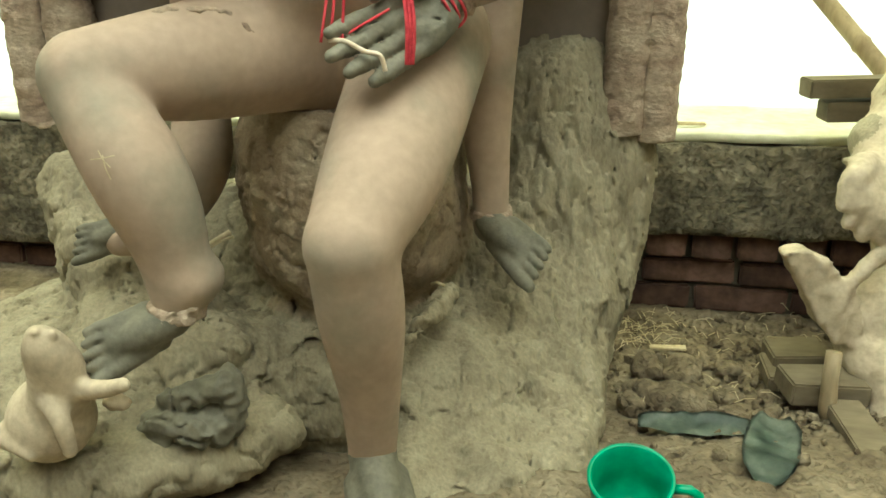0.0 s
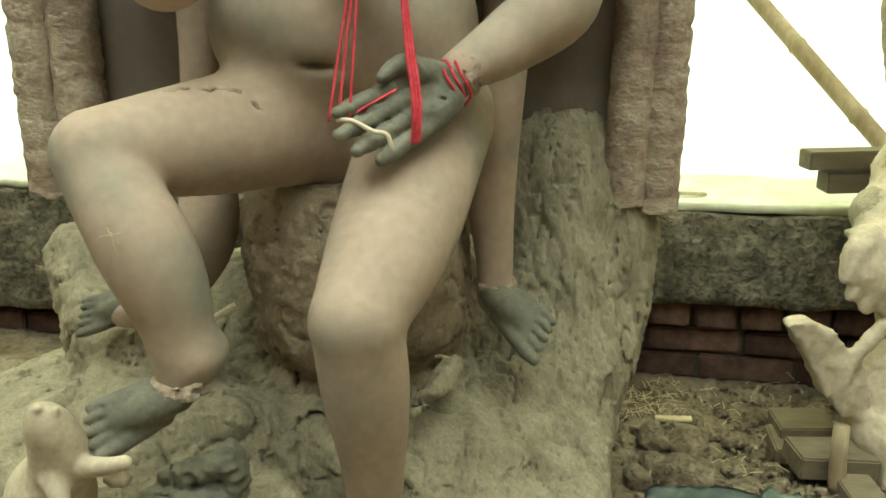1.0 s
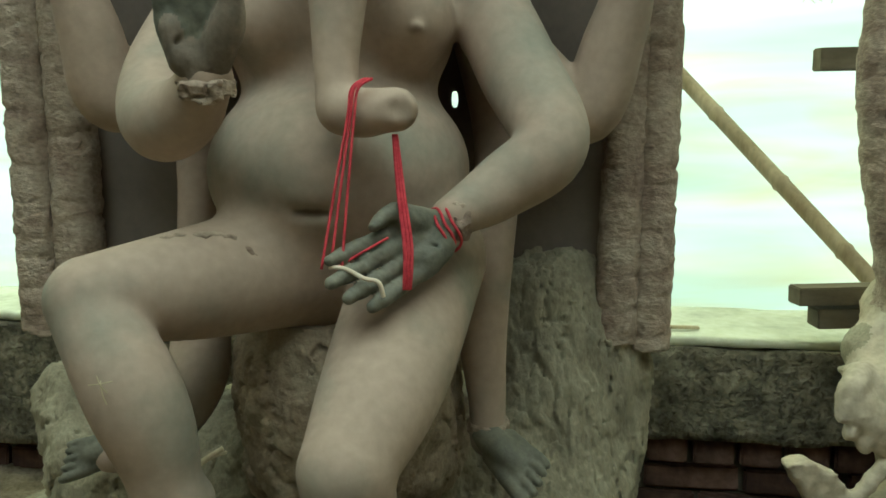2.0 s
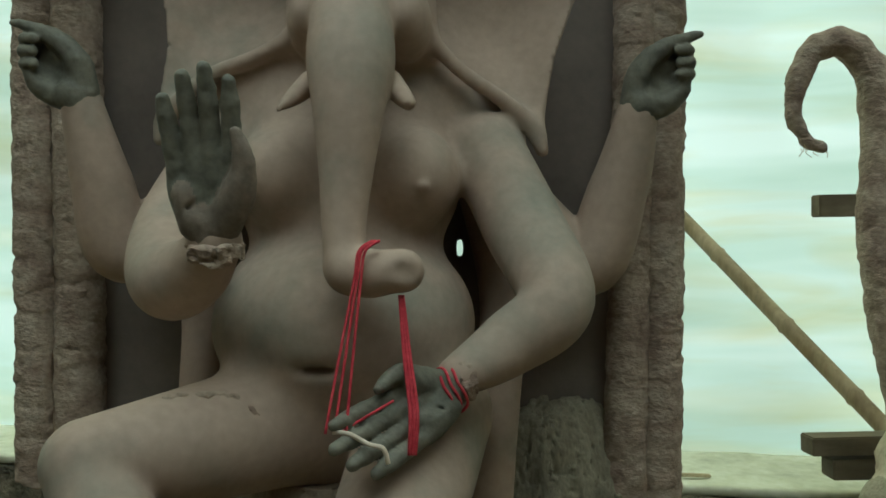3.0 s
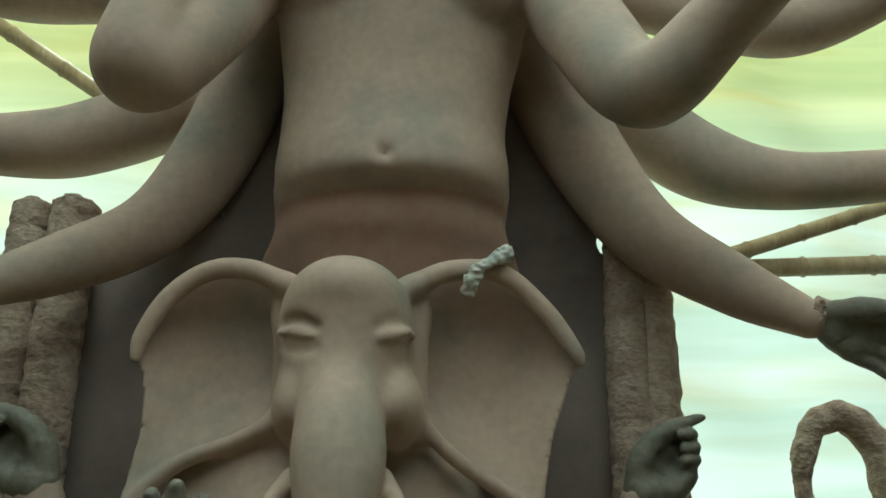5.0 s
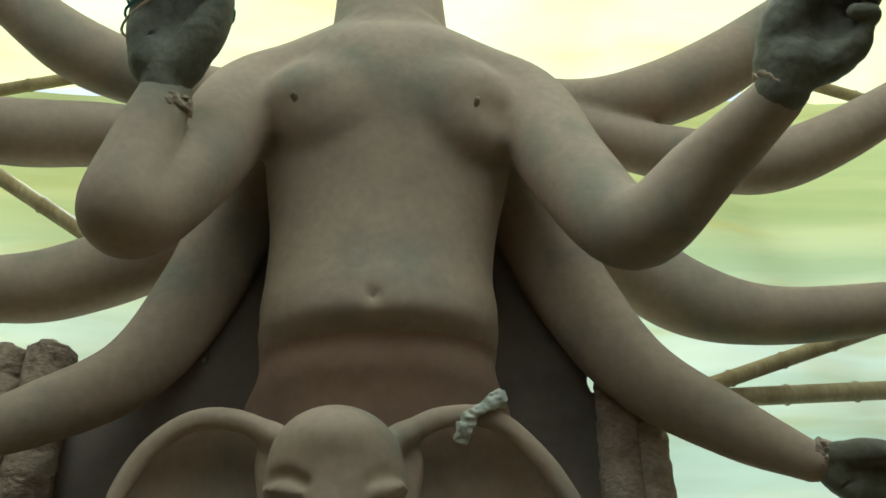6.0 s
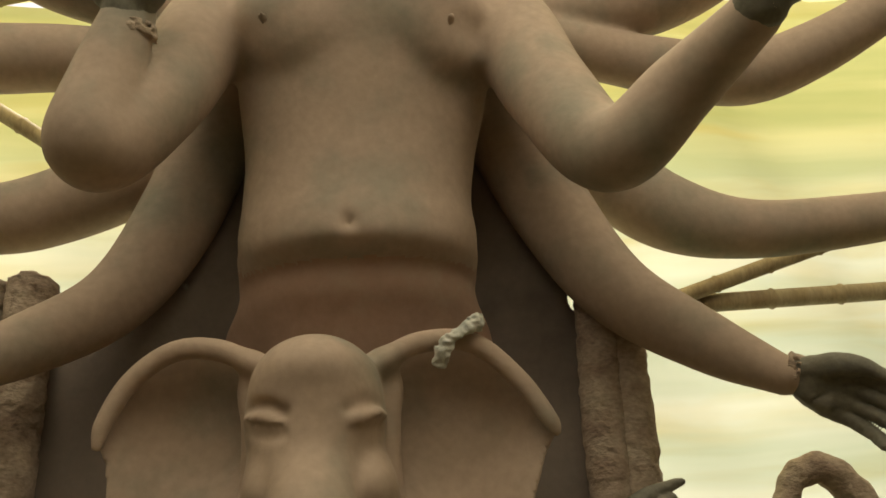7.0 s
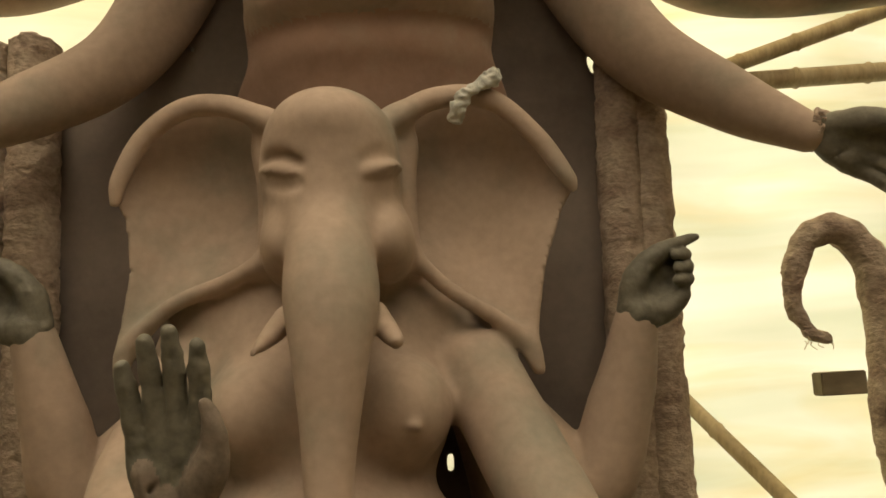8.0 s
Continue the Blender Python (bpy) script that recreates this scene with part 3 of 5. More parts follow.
# ---------------------------------------------------------------- brick wall
wall = tagged(new("wall_back"), "low old brick wall with a mossy plaster cap", "wall", kind="structure")
wall.matrix_world = pose(0.0, 2.245, 0.0, 0, 0, -10.8)


def wall_band(name, x0, x1, y0, y1, z0, z1, mat, seed, amp, label):
    """A rough slab of plaster: a box whose faces are finely divided and pitted."""
    bm = bmesh.new()
    nx, nz, nyy = int((x1 - x0) / 0.02), max(2, int((z1 - z0) / 0.02)), max(2, int((y1 - y0) / 0.03))
    def sheet(f, nu, nv):
        g = [[bm.verts.new(f(i / nu, j / nv)) for j in range(nv + 1)] for i in range(nu + 1)]
        for i in range(nu):
            for j in range(nv):
                bm.faces.new((g[i][j], g[i + 1][j], g[i + 1][j + 1], g[i][j + 1]))
    sheet(lambda u, v: (x0 + u * (x1 - x0), y0, z0 + v * (z1 - z0)), nx, nz)
    sheet(lambda u, v: (x0 + u * (x1 - x0), y0 + v * (y1 - y0), z1), nx, nyy)
    sheet(lambda u, v: (x0 + u * (x1 - x0), y1 - v * (y1 - y0), z0), nx, nyy)
    sheet(lambda u, v: (x1 - u * (x1 - x0), y1, z0 + v * (z1 - z0)), nx, nz)
    bmesh.ops.remove_doubles(bm, verts=bm.verts, dist=0.001)
    p = np.array([v.co[:] for v in bm.verts])
    q = amp * (value_noise(p, 9, seed) + 0.6 * value_noise(p, 28, seed + 1))
    e = amp * 0.8 * value_noise(p, 16, seed + 2)
    for v, a, b in zip(bm.verts, q, e):
        v.co.y += a if v.co.y < (y0 + y1) / 2 else 0
        v.co.z += b
    return part(name, bm, mat, wall, label, smooth=True)


wall_band("plaster_band", -4.4, -0.55, -0.022, 0.30, 0.10, 0.24, M_PLASTER, 73, 0.012, "dark mossy plaster")
wall_band("plaster_band", -4.4, 4.4, -0.02, 0.34, 0.228, 0.462, M_PLASTER, 71, 0.012, "dark mossy plaster")
wall_band("wall_top", -4.4, 4.4, 0.0, 0.36, 0.466, 0.486, M_LEDGE, 75, 0.004, "pale greenish mortar")
wall_band("core", -4.4, 4.4, 0.045, 0.33, -0.05, 0.25, M_MORTAR, 79, 0.004, "dark recessed mortar")


# ---------------------------------------------------------------- stepped clay base
b = Clay(0.0052)
b.column([(-0.155, 1.62, 0.325, 0.14, 0.16), (-0.155, 1.62, 0.355, 0.180, 0.20), (-0.155, 1.62, 0.42, 0.205, 0.235), (-0.155, 1.62, 0.52, 0.213, 0.25), (-0.16, 1.62, 0.62, 0.208, 0.245), (-0.16, 1.62, 0.69, 0.18, 0.21)], k=0.02, mat=1)
b.ball((-0.15, 1.85, 0.20), (0.55, 0.30, 0.30), k=0.08)
b.limb([(0.28, 1.86, 0.66, 0.10), (0.28, 1.82, 0.45, 0.12), (0.25, 1.72, 0.25, 0.125), (0.20, 1.60, 0.12, 0.13)], k=0.05)
b.limb([(0.20, 1.86, 0.66, 0.09), (0.20, 1.80, 0.40, 0.11), (0.14, 1.66, 0.22, 0.12), (0.10, 1.48, 0.10, 0.11)], k=0.06)
b.limb([(0.41, 1.83, 0.54, 0.055), (0.40, 1.82, 0.42, 0.06), (0.36, 1.78, 0.25, 0.06)], k=0.03)
b.limb([(0.365, 1.84, 0.60, 0.06), (0.35, 1.80, 0.35, 0.07), (0.29, 1.68, 0.12, 0.07)], k=0.05)
b.limb([(0.22, 1.55, 0.10, 0.11), (0.22, 1.42, 0.08, 0.085), (0.20, 1.32, 0.06, 0.07)], k=0.06)
b.limb([(0.08, 1.50, 0.12, 0.11), (0.08, 1.36, 0.09, 0.09), (0.09, 1.25, 0.07, 0.075)], k=0.06)
b.limb([(0.0, 1.45, 0.12, 0.10), (-0.03, 1.34, 0.10, 0.085), (-0.04, 1.26, 0.08, 0.075)], k=0.06)
b.limb([(-0.70, 1.66, 0.50, 0.075), (-0.62, 1.58, 0.40, 0.10), (-0.52, 1.50, 0.26, 0.13)], k=0.05)
b.ball((-0.62, 1.55, 0.12), (0.40, 0.34, 0.21), k=0.06)
b.limb([(-0.75, 1.35, 0.25, 0.07), (-0.58, 1.38, 0.28, 0.08), (-0.42, 1.37, 0.28, 0.075), (-0.30, 1.42, 0.22, 0.06)], k=0.07)
b.ball((-0.14, 1.54, 0.15), (0.34, 0.20, 0.155), k=0.07)
b.limb([(-0.72, 1.14, 0.215, 0.05), (-0.55, 1.12, 0.205, 0.05), (-0.40, 1.18, 0.19, 0.05), (-0.28, 1.28, 0.19, 0.05)], k=0.03)
b.limb([(-0.70, 1.28, 0.20, 0.09), (-0.50, 1.25, 0.19, 0.085), (-0.36, 1.30, 0.18, 0.08)], k=0.05)
b.limb([(0.020, 1.460, 0.350, 0.022), (-0.014, 1.370, 0.351, 0.019), (-0.058, 1.320, 0.337, 0.016)], k=0.012)


def bark(p):
    """Upright fibrous cracks on the trunk side, crumbling flakes and wandering cracks elsewhere."""
    right = np.clip((p[:, 0] + 0.02) / 0.15, 0, 1)
    wob = p.copy()
    wob[:, 0] += 0.02 * value_noise(p, 8, 4)
    wob[:, 1] += 0.02 * value_noise(p, 9, 5)
    splits = np.clip(1 - np.abs(value_noise(wob, (40, 40, 6), 21)) / 0.16, 0, 1)
    fine = np.clip(1 - np.abs(value_noise(wob, (75, 75, 14), 20)) / 0.2, 0, 1)
    swell = 0.008 * value_noise(p, 18, 22) + 0.010 * value_noise(p, 9, 24)
    flakes = 0.006 * np.round(2.5 * value_noise(wob, (30, 30, 38), 23)) / 2.5
    gap = np.clip(1 - np.abs(value_noise(wob, (17, 17, 13), 26)) / 0.08, 0, 1)
    nick = np.clip(1 - np.abs(value_noise(wob, (48, 48, 36), 27)) / 0.12, 0, 1)
    return swell + right * (0.011 * splits + 0.006 * fine) + (1 - 0.7 * right) * (flakes + 0.011 * gap + 0.006 * nick) + 0.003 * value_noise(p, 120, 25)


base = statue("clay_tree_stump", [b.skin(bark)], [M_ROUGH, M_LOG])
tagged(base, "rough straw-flecked clay tree stump base under the statues", "statue base")

# ---------------------------------------------------------------- seated statue
g = Clay(0.0055)
# trunk of the body
g.ball((-0.159, 1.570, 0.941), (0.226, 0.250, 0.174), k=0.03, mat=0)
g.ball((-0.158, 1.600, 1.191), (0.202, 0.155, 0.177), k=0.06, mat=0)
g.ball((-0.158, 1.660, 1.332), (0.284, 0.130, 0.158), k=0.05, mat=0)
g.ball((-0.034, 1.500, 1.189), (0.074, 0.088, 0.080), k=0.03, mat=0)
g.ball((-0.260, 1.500, 1.191), (0.074, 0.088, 0.080), k=0.03, mat=0)
g.ball((-0.017, 1.416, 1.167), (0.010, 0.014, 0.010), k=0.008, mat=0)
g.ball((-0.177, 1.340, 0.891), (0.027, 0.022, 0.006), k=0.02, mat=0, cut=True)
g.ball((-0.170, 1.600, 0.722), (0.155, 0.150, 0.093), k=0.03, mat=0)
g.limb([(0.089, 1.580, 1.243, 0.066), (0.146, 1.500, 1.106, 0.068), (0.186, 1.385, 0.991, 0.059), (0.110, 1.360, 0.925, 0.049), (0.031, 1.310, 0.884, 0.031)], k=0.03, mat=0)
g.limb([(-0.380, 1.600, 1.249, 0.065), (-0.422, 1.460, 1.109, 0.061), (-0.390, 1.330, 1.032, 0.061), (-0.335, 1.270, 1.041, 0.049), (-0.288, 1.215, 1.084, 0.033)], k=0.03, mat=0)
g.limb([(0.116, 1.700, 1.186, 0.065), (0.274, 1.680, 1.040, 0.066), (0.338, 1.650, 1.181, 0.054), (0.365, 1.615, 1.311, 0.037)], k=0.02, mat=0)
g.limb([(-0.444, 1.700, 1.169, 0.065), (-0.572, 1.650, 1.073, 0.065), (-0.601, 1.610, 1.195, 0.053), (-0.623, 1.580, 1.328, 0.036)], k=0.02, mat=0)
# legs
g.limb([(-0.198, 1.520, 0.794, 0.111), (-0.359, 1.320, 0.787, 0.084), (-0.467, 1.220, 0.791, 0.056)], k=0.05, mat=0)
g.limb([(-0.473, 1.220, 0.782, 0.055), (-0.398, 1.170, 0.669, 0.065), (-0.366, 1.170, 0.564, 0.052), (-0.363, 1.160, 0.470, 0.032)], k=0.01, mat=0)
g.ball((-0.335, 1.180, 0.507), (0.035, 0.050, 0.032), k=0.03, mat=0)
g.limb([(-0.013, 1.480, 0.797, 0.105), (-0.063, 1.250, 0.668, 0.090), (-0.109, 1.120, 0.580, 0.063)], k=0.05, mat=0)
g.limb([(-0.109, 1.120, 0.572, 0.062), (-0.103, 1.140, 0.463, 0.061), (-0.099, 1.165, 0.332, 0.046), (-0.102, 1.190, 0.187, 0.035)], k=0.01, mat=0)
# head and trunk
g.ball((-0.132, 1.530, 1.541), (0.105, 0.160, 0.146), k=0.015, mat=0)
g.ball((-0.129, 1.480, 1.552), (0.109, 0.115, 0.101), k=0.02, mat=0)
g.ball((-0.130, 1.500, 1.614), (0.096, 0.150, 0.071), k=0.035, mat=0)
g.ball((-0.046, 1.490, 1.442), (0.043, 0.095, 0.062), k=0.03, mat=0)
g.ball((-0.200, 1.490, 1.442), (0.041, 0.095, 0.062), k=0.03, mat=0)
g.limb([(-0.131, 1.460, 1.532, 0.057), (-0.128, 1.400, 1.444, 0.060), (-0.124, 1.360, 1.358, 0.067), (-0.125, 1.335, 1.280, 0.054), (-0.128, 1.320, 1.183, 0.040), (-0.130, 1.305, 1.098, 0.032), (-0.121, 1.290, 1.042, 0.032), (-0.089, 1.275, 1.033, 0.029)], k=0.03, mat=0)
g.limb([(-0.124, 1.290, 1.041, 0.031), (-0.086, 1.275, 1.038, 0.032), (-0.044, 1.265, 1.040, 0.031)], k=0.015, mat=0)
g.ball((-0.035, 1.228, 1.039), (0.024, 0.016, 0.015), k=0.012, mat=0, cut=True)
g.limb([(-0.225, 1.425, 1.564, 0.007), (-0.194, 1.394, 1.563, 0.007), (-0.166, 1.374, 1.546, 0.007)], k=0.016, mat=0, cut=True)
g.limb([(-0.226, 1.437, 1.549, 0.008), (-0.210, 1.422, 1.546, 0.012), (-0.195, 1.407, 1.542, 0.012), (-0.181, 1.396, 1.538, 0.011), (-0.167, 1.386, 1.533, 0.007)], k=0.008, mat=0)
g.limb([(-0.224, 1.426, 1.545, 0.004), (-0.208, 1.406, 1.537, 0.004), (-0.193, 1.390, 1.530, 0.004), (-0.179, 1.380, 1.528, 0.004), (-0.166, 1.375, 1.529, 0.003)], k=0.004, mat=0, cut=True)
g.limb([(-0.224, 1.425, 1.530, 0.004), (-0.193, 1.394, 1.516, 0.005), (-0.166, 1.374, 1.516, 0.004)], k=0.014, mat=0, cut=True)
g.limb([(-0.024, 1.425, 1.563, 0.007), (-0.048, 1.394, 1.563, 0.007), (-0.071, 1.374, 1.546, 0.007)], k=0.016, mat=0, cut=True)
g.limb([(-0.024, 1.437, 1.549, 0.008), (-0.036, 1.422, 1.546, 0.012), (-0.048, 1.407, 1.541, 0.012), (-0.060, 1.396, 1.538, 0.011), (-0.071, 1.386, 1.533, 0.007)], k=0.008, mat=0)
g.limb([(-0.024, 1.426, 1.545, 0.004), (-0.036, 1.406, 1.537, 0.004), (-0.047, 1.390, 1.530, 0.004), (-0.059, 1.380, 1.527, 0.004), (-0.071, 1.375, 1.529, 0.003)], k=0.004, mat=0, cut=True)
g.limb([(-0.024, 1.425, 1.530, 0.005), (-0.047, 1.394, 1.516, 0.005), (-0.071, 1.374, 1.516, 0.004)], k=0.014, mat=0, cut=True)
g.limb([(-0.191, 1.400, 1.329, 0.019), (-0.211, 1.370, 1.302, 0.014), (-0.231, 1.345, 1.279, 0.005)], k=0.008, mat=0)
g.limb([(-0.067, 1.400, 1.329, 0.019), (-0.048, 1.365, 1.301, 0.016), (-0.037, 1.345, 1.287, 0.012)], k=0.008, mat=0)
# ears
g.plate([(-0.070, 1.665), (0.072, 1.713), (0.153, 1.697), (0.228, 1.634), (0.271, 1.545), (0.245, 1.499), (0.213, 1.409), (0.197, 1.329), (0.187, 1.242), (0.128, 1.320), (0.050, 1.374), (-0.068, 1.459)], y=1.580, thick=0.014, k=0.012, mat=0, bow=0.065)
g.plate([(-0.191, 1.665), (-0.313, 1.713), (-0.384, 1.708), (-0.452, 1.660), (-0.498, 1.562), (-0.477, 1.511), (-0.470, 1.430), (-0.486, 1.331), (-0.483, 1.263), (-0.410, 1.365), (-0.314, 1.405), (-0.187, 1.460)], y=1.580, thick=0.014, k=0.012, mat=0, bow=0.065)
g.limb([(-0.032, 1.520, 1.650, 0.020), (0.041, 1.535, 1.688, 0.019), (0.131, 1.545, 1.686, 0.018), (0.205, 1.550, 1.622, 0.017), (0.250, 1.550, 1.554, 0.015), (0.260, 1.550, 1.533, 0.010)], k=0.012, mat=0)
g.limb([(-0.222, 1.520, 1.652, 0.019), (-0.300, 1.535, 1.688, 0.019), (-0.374, 1.545, 1.689, 0.018), (-0.439, 1.550, 1.644, 0.017), (-0.477, 1.550, 1.577, 0.015), (-0.484, 1.550, 1.540, 0.010)], k=0.012, mat=0)
g.limb([(-0.010, 1.525, 1.426, 0.013), (0.050, 1.540, 1.370, 0.013), (0.127, 1.555, 1.320, 0.013), (0.171, 1.565, 1.280, 0.012), (0.189, 1.570, 1.237, 0.009)], k=0.022, mat=0)
g.limb([(-0.236, 1.525, 1.433, 0.013), (-0.307, 1.540, 1.400, 0.013), (-0.396, 1.555, 1.368, 0.013), (-0.469, 1.565, 1.306, 0.012), (-0.483, 1.570, 1.263, 0.009)], k=0.022, mat=0)
g.limb([(-0.030, 1.545, 1.660, 0.020), (-0.012, 1.555, 1.620, 0.022), (-0.018, 1.560, 1.560, 0.022), (-0.018, 1.560, 1.480, 0.022), (-0.006, 1.550, 1.420, 0.016)], k=0.025, mat=0)
g.limb([(-0.232, 1.545, 1.660, 0.020), (-0.244, 1.555, 1.620, 0.022), (-0.236, 1.560, 1.560, 0.022), (-0.236, 1.560, 1.480, 0.022), (-0.250, 1.550, 1.420, 0.016)], k=0.025, mat=0)
skins = [g.skin(soften=1)]
skins.append(seam([(-0.377, 1.279, 0.860), (-0.333, 1.298, 0.862), (-0.300, 1.313, 0.858), (-0.281, 1.315, 0.848), (-0.262, 1.315, 0.830)], 0.006))
skins.append(palm((-0.294, 1.210, 1.088), (-0.045, -0.18, 1.0), (1, -0.1, 0), (0, -1, 0), 0.222, (0.02, 0.06, 0.08), root=3))
skins.append(collar((-0.290, 1.212, 1.070), (0, -0.3, 1), 0.039))
skins.append(collar((0.036, 1.310, 0.880), (-0.86, -0.5, -0.29), 0.034))
skins.append(collar((0.366, 1.614, 1.308), (0.3, -0.12, 0.9), 0.033))
skins.append(collar((-0.625, 1.579, 1.326), (-0.3, -0.12, 0.9), 0.033))
skins.append(collar((-0.364, 1.16, 0.468), (0, 0, 1), 0.042))
skins.append(collar((-0.102, 1.19, 0.215), (0, 0, 1), 0.036))
skins.append(palm((0.020, 1.296, 0.868), (-0.70, -0.62, -0.33), (-0.12, 0.45, 0.85), (0, -0.7, 0.7), 0.205, (0.02, 0.05, 0.05), thumb=0.54))
skins.append(fist((0.364, 1.612, 1.312), (0.04, -0.10, 1), (1, 0, 0), 0.150))
skins.append(fist((-0.622, 1.577, 1.332), (-0.04, -0.10, 1), (-1, 0, 0), 0.150))
skins.append(foot((-0.372, 1.152, 0.458), (-0.72, -0.66, -0.20), (-0.3, -0.6, -0.65), 0.156))
skins.append(foot((-0.102, 1.185, 0.205), (0.25, -0.95, -0.12), (-1, -0.25, 0), 0.21))
tagged(statue("seated_statue", skins, [M_CLAY, M_DARK, M_POLE, M_DAMP]), "unpainted grey-buff clay statue seated on a stump, elephant-headed", "statue")

# ---------------------------------------------------------------- tall statue
d = Clay(0.0085)
# torso and neck
d.column([(-0.051, 1.660, 2.584, 0.188, 0.120), (-0.046, 1.650, 2.486, 0.264, 0.175), (-0.047, 1.660, 2.370, 0.267, 0.195), (-0.050, 1.680, 2.251, 0.256, 0.180), (-0.058, 1.690, 2.119, 0.233, 0.160), (-0.066, 1.690, 2.015, 0.227, 0.155), (-0.066, 1.690, 1.941, 0.233, 0.165), (-0.065, 1.690, 1.894, 0.226, 0.165), (-0.065, 1.700, 1.868, 0.214, 0.146)], k=0.03, mat=0)
d.column([(-0.069, 1.720, 1.891, 0.222, 0.145), (-0.069, 1.740, 1.819, 0.234, 0.150), (-0.071, 1.785, 1.765, 0.263, 0.160), (-0.071, 1.850, 1.648, 0.288, 0.170)], k=0.03, mat=2)
d.ball((-0.172, 1.572, 2.362), (0.140, 0.105, 0.098), k=0.02, mat=0)
d.ball((0.074, 1.568, 2.361), (0.142, 0.105, 0.098), k=0.02, mat=0)
d.limb([(-0.283, 1.635, 2.401, 0.035), (-0.217, 1.565, 2.301, 0.050), (-0.142, 1.540, 2.309, 0.055), (-0.081, 1.550, 2.357, 0.046)], k=0.03, mat=0)
d.limb([(0.006, 1.550, 2.358, 0.046), (0.074, 1.540, 2.305, 0.055), (0.137, 1.560, 2.276, 0.050), (0.208, 1.635, 2.366, 0.035)], k=0.03, mat=0)
d.ball((-0.229, 1.462, 2.301), (0.010, 0.020, 0.010), k=0.008, mat=0)
d.ball((0.121, 1.457, 2.290), (0.010, 0.020, 0.010), k=0.008, mat=0)
d.ball((-0.076, 1.528, 1.914), (0.008, 0.012, 0.010), k=0.02, mat=0, cut=True)
d.limb([(-0.046, 1.660, 2.584, 0.136), (-0.046, 1.680, 2.845, 0.122), (-0.049, 1.690, 2.974, 0.123)], k=0.03, mat=0)
d.limb([(-0.142, 1.615, 2.645, 0.005), (-0.049, 1.585, 2.629, 0.005), (0.047, 1.615, 2.649, 0.005)], k=0.01, mat=0)
d.limb([(-0.143, 1.615, 2.672, 0.005), (-0.049, 1.585, 2.656, 0.005), (0.047, 1.615, 2.677, 0.005)], k=0.01, mat=0)
# shoulders and the front pair of arms
d.limb([(-0.210, 1.660, 2.492, 0.100), (-0.347, 1.620, 2.404, 0.093), (-0.405, 1.500, 2.171, 0.083), (-0.481, 1.400, 2.007, 0.081), (-0.472, 1.390, 2.120, 0.063), (-0.446, 1.385, 2.245, 0.046), (-0.449, 1.395, 2.292, 0.043)], k=0.03, mat=0)
d.limb([(0.094, 1.660, 2.496, 0.102), (0.241, 1.620, 2.396, 0.096), (0.300, 1.500, 2.156, 0.083), (0.362, 1.370, 1.957, 0.070), (0.462, 1.270, 2.015, 0.058), (0.540, 1.150, 2.060, 0.041)], k=0.03, mat=0)
# lower pair of arms
d.limb([(0.231, 1.820, 2.327, 0.093), (0.333, 1.790, 2.063, 0.089), (0.436, 1.720, 1.838, 0.074), (0.571, 1.630, 1.695, 0.057), (0.670, 1.560, 1.611, 0.035)], k=0.02, mat=0)
d.limb([(-0.357, 1.820, 2.324, 0.090), (-0.448, 1.790, 2.039, 0.084), (-0.536, 1.720, 1.845, 0.068), (-0.665, 1.630, 1.731, 0.056), (-0.786, 1.560, 1.659, 0.036)], k=0.02, mat=0)
# three more pairs behind
d.limb([(0.216, 1.880, 2.414, 0.084), (0.469, 1.880, 2.195, 0.089), (0.616, 1.860, 2.061, 0.086), (0.783, 1.820, 1.996, 0.066), (1.028, 1.780, 1.995, 0.056), (1.202, 1.740, 2.009, 0.043)], k=0.02, mat=0)
d.limb([(-0.331, 1.880, 2.411, 0.081), (-0.547, 1.880, 2.209, 0.086), (-0.737, 1.860, 2.107, 0.082), (-0.868, 1.820, 2.065, 0.072), (-1.075, 1.780, 2.056, 0.049)], k=0.02, mat=0)
d.limb([(0.222, 1.860, 2.554, 0.086), (0.475, 1.860, 2.494, 0.066), (0.661, 1.840, 2.432, 0.069), (0.834, 1.800, 2.380, 0.073), (1.007, 1.760, 2.425, 0.066), (1.245, 1.700, 2.546, 0.051)], k=0.02, mat=0)
d.limb([(-0.338, 1.860, 2.547, 0.083), (-0.578, 1.860, 2.492, 0.074), (-0.770, 1.840, 2.481, 0.078), (-0.946, 1.800, 2.461, 0.078), (-1.184, 1.760, 2.494, 0.054)], k=0.02, mat=0)
d.limb([(0.194, 1.840, 2.591, 0.078), (0.429, 1.860, 2.600, 0.064), (0.617, 1.840, 2.612, 0.084), (0.792, 1.800, 2.678, 0.085), (0.996, 1.760, 2.815, 0.070), (1.256, 1.700, 2.983, 0.056)], k=0.02, mat=0)
d.limb([(-0.310, 1.840, 2.584, 0.076), (-0.497, 1.860, 2.622, 0.069), (-0.693, 1.840, 2.672, 0.079), (-0.825, 1.800, 2.718, 0.080), (-0.978, 1.760, 2.826, 0.065), (-1.134, 1.700, 2.912, 0.048)], k=0.02, mat=0)
# legs that hang down behind the seated figure
d.limb([(0.031, 1.820, 1.640, 0.121), (0.128, 1.750, 1.081, 0.062), (0.114, 1.620, 0.847, 0.042), (0.091, 1.580, 0.655, 0.045), (0.097, 1.560, 0.524, 0.035), (0.097, 1.550, 0.451, 0.033)], k=0.02, mat=0)
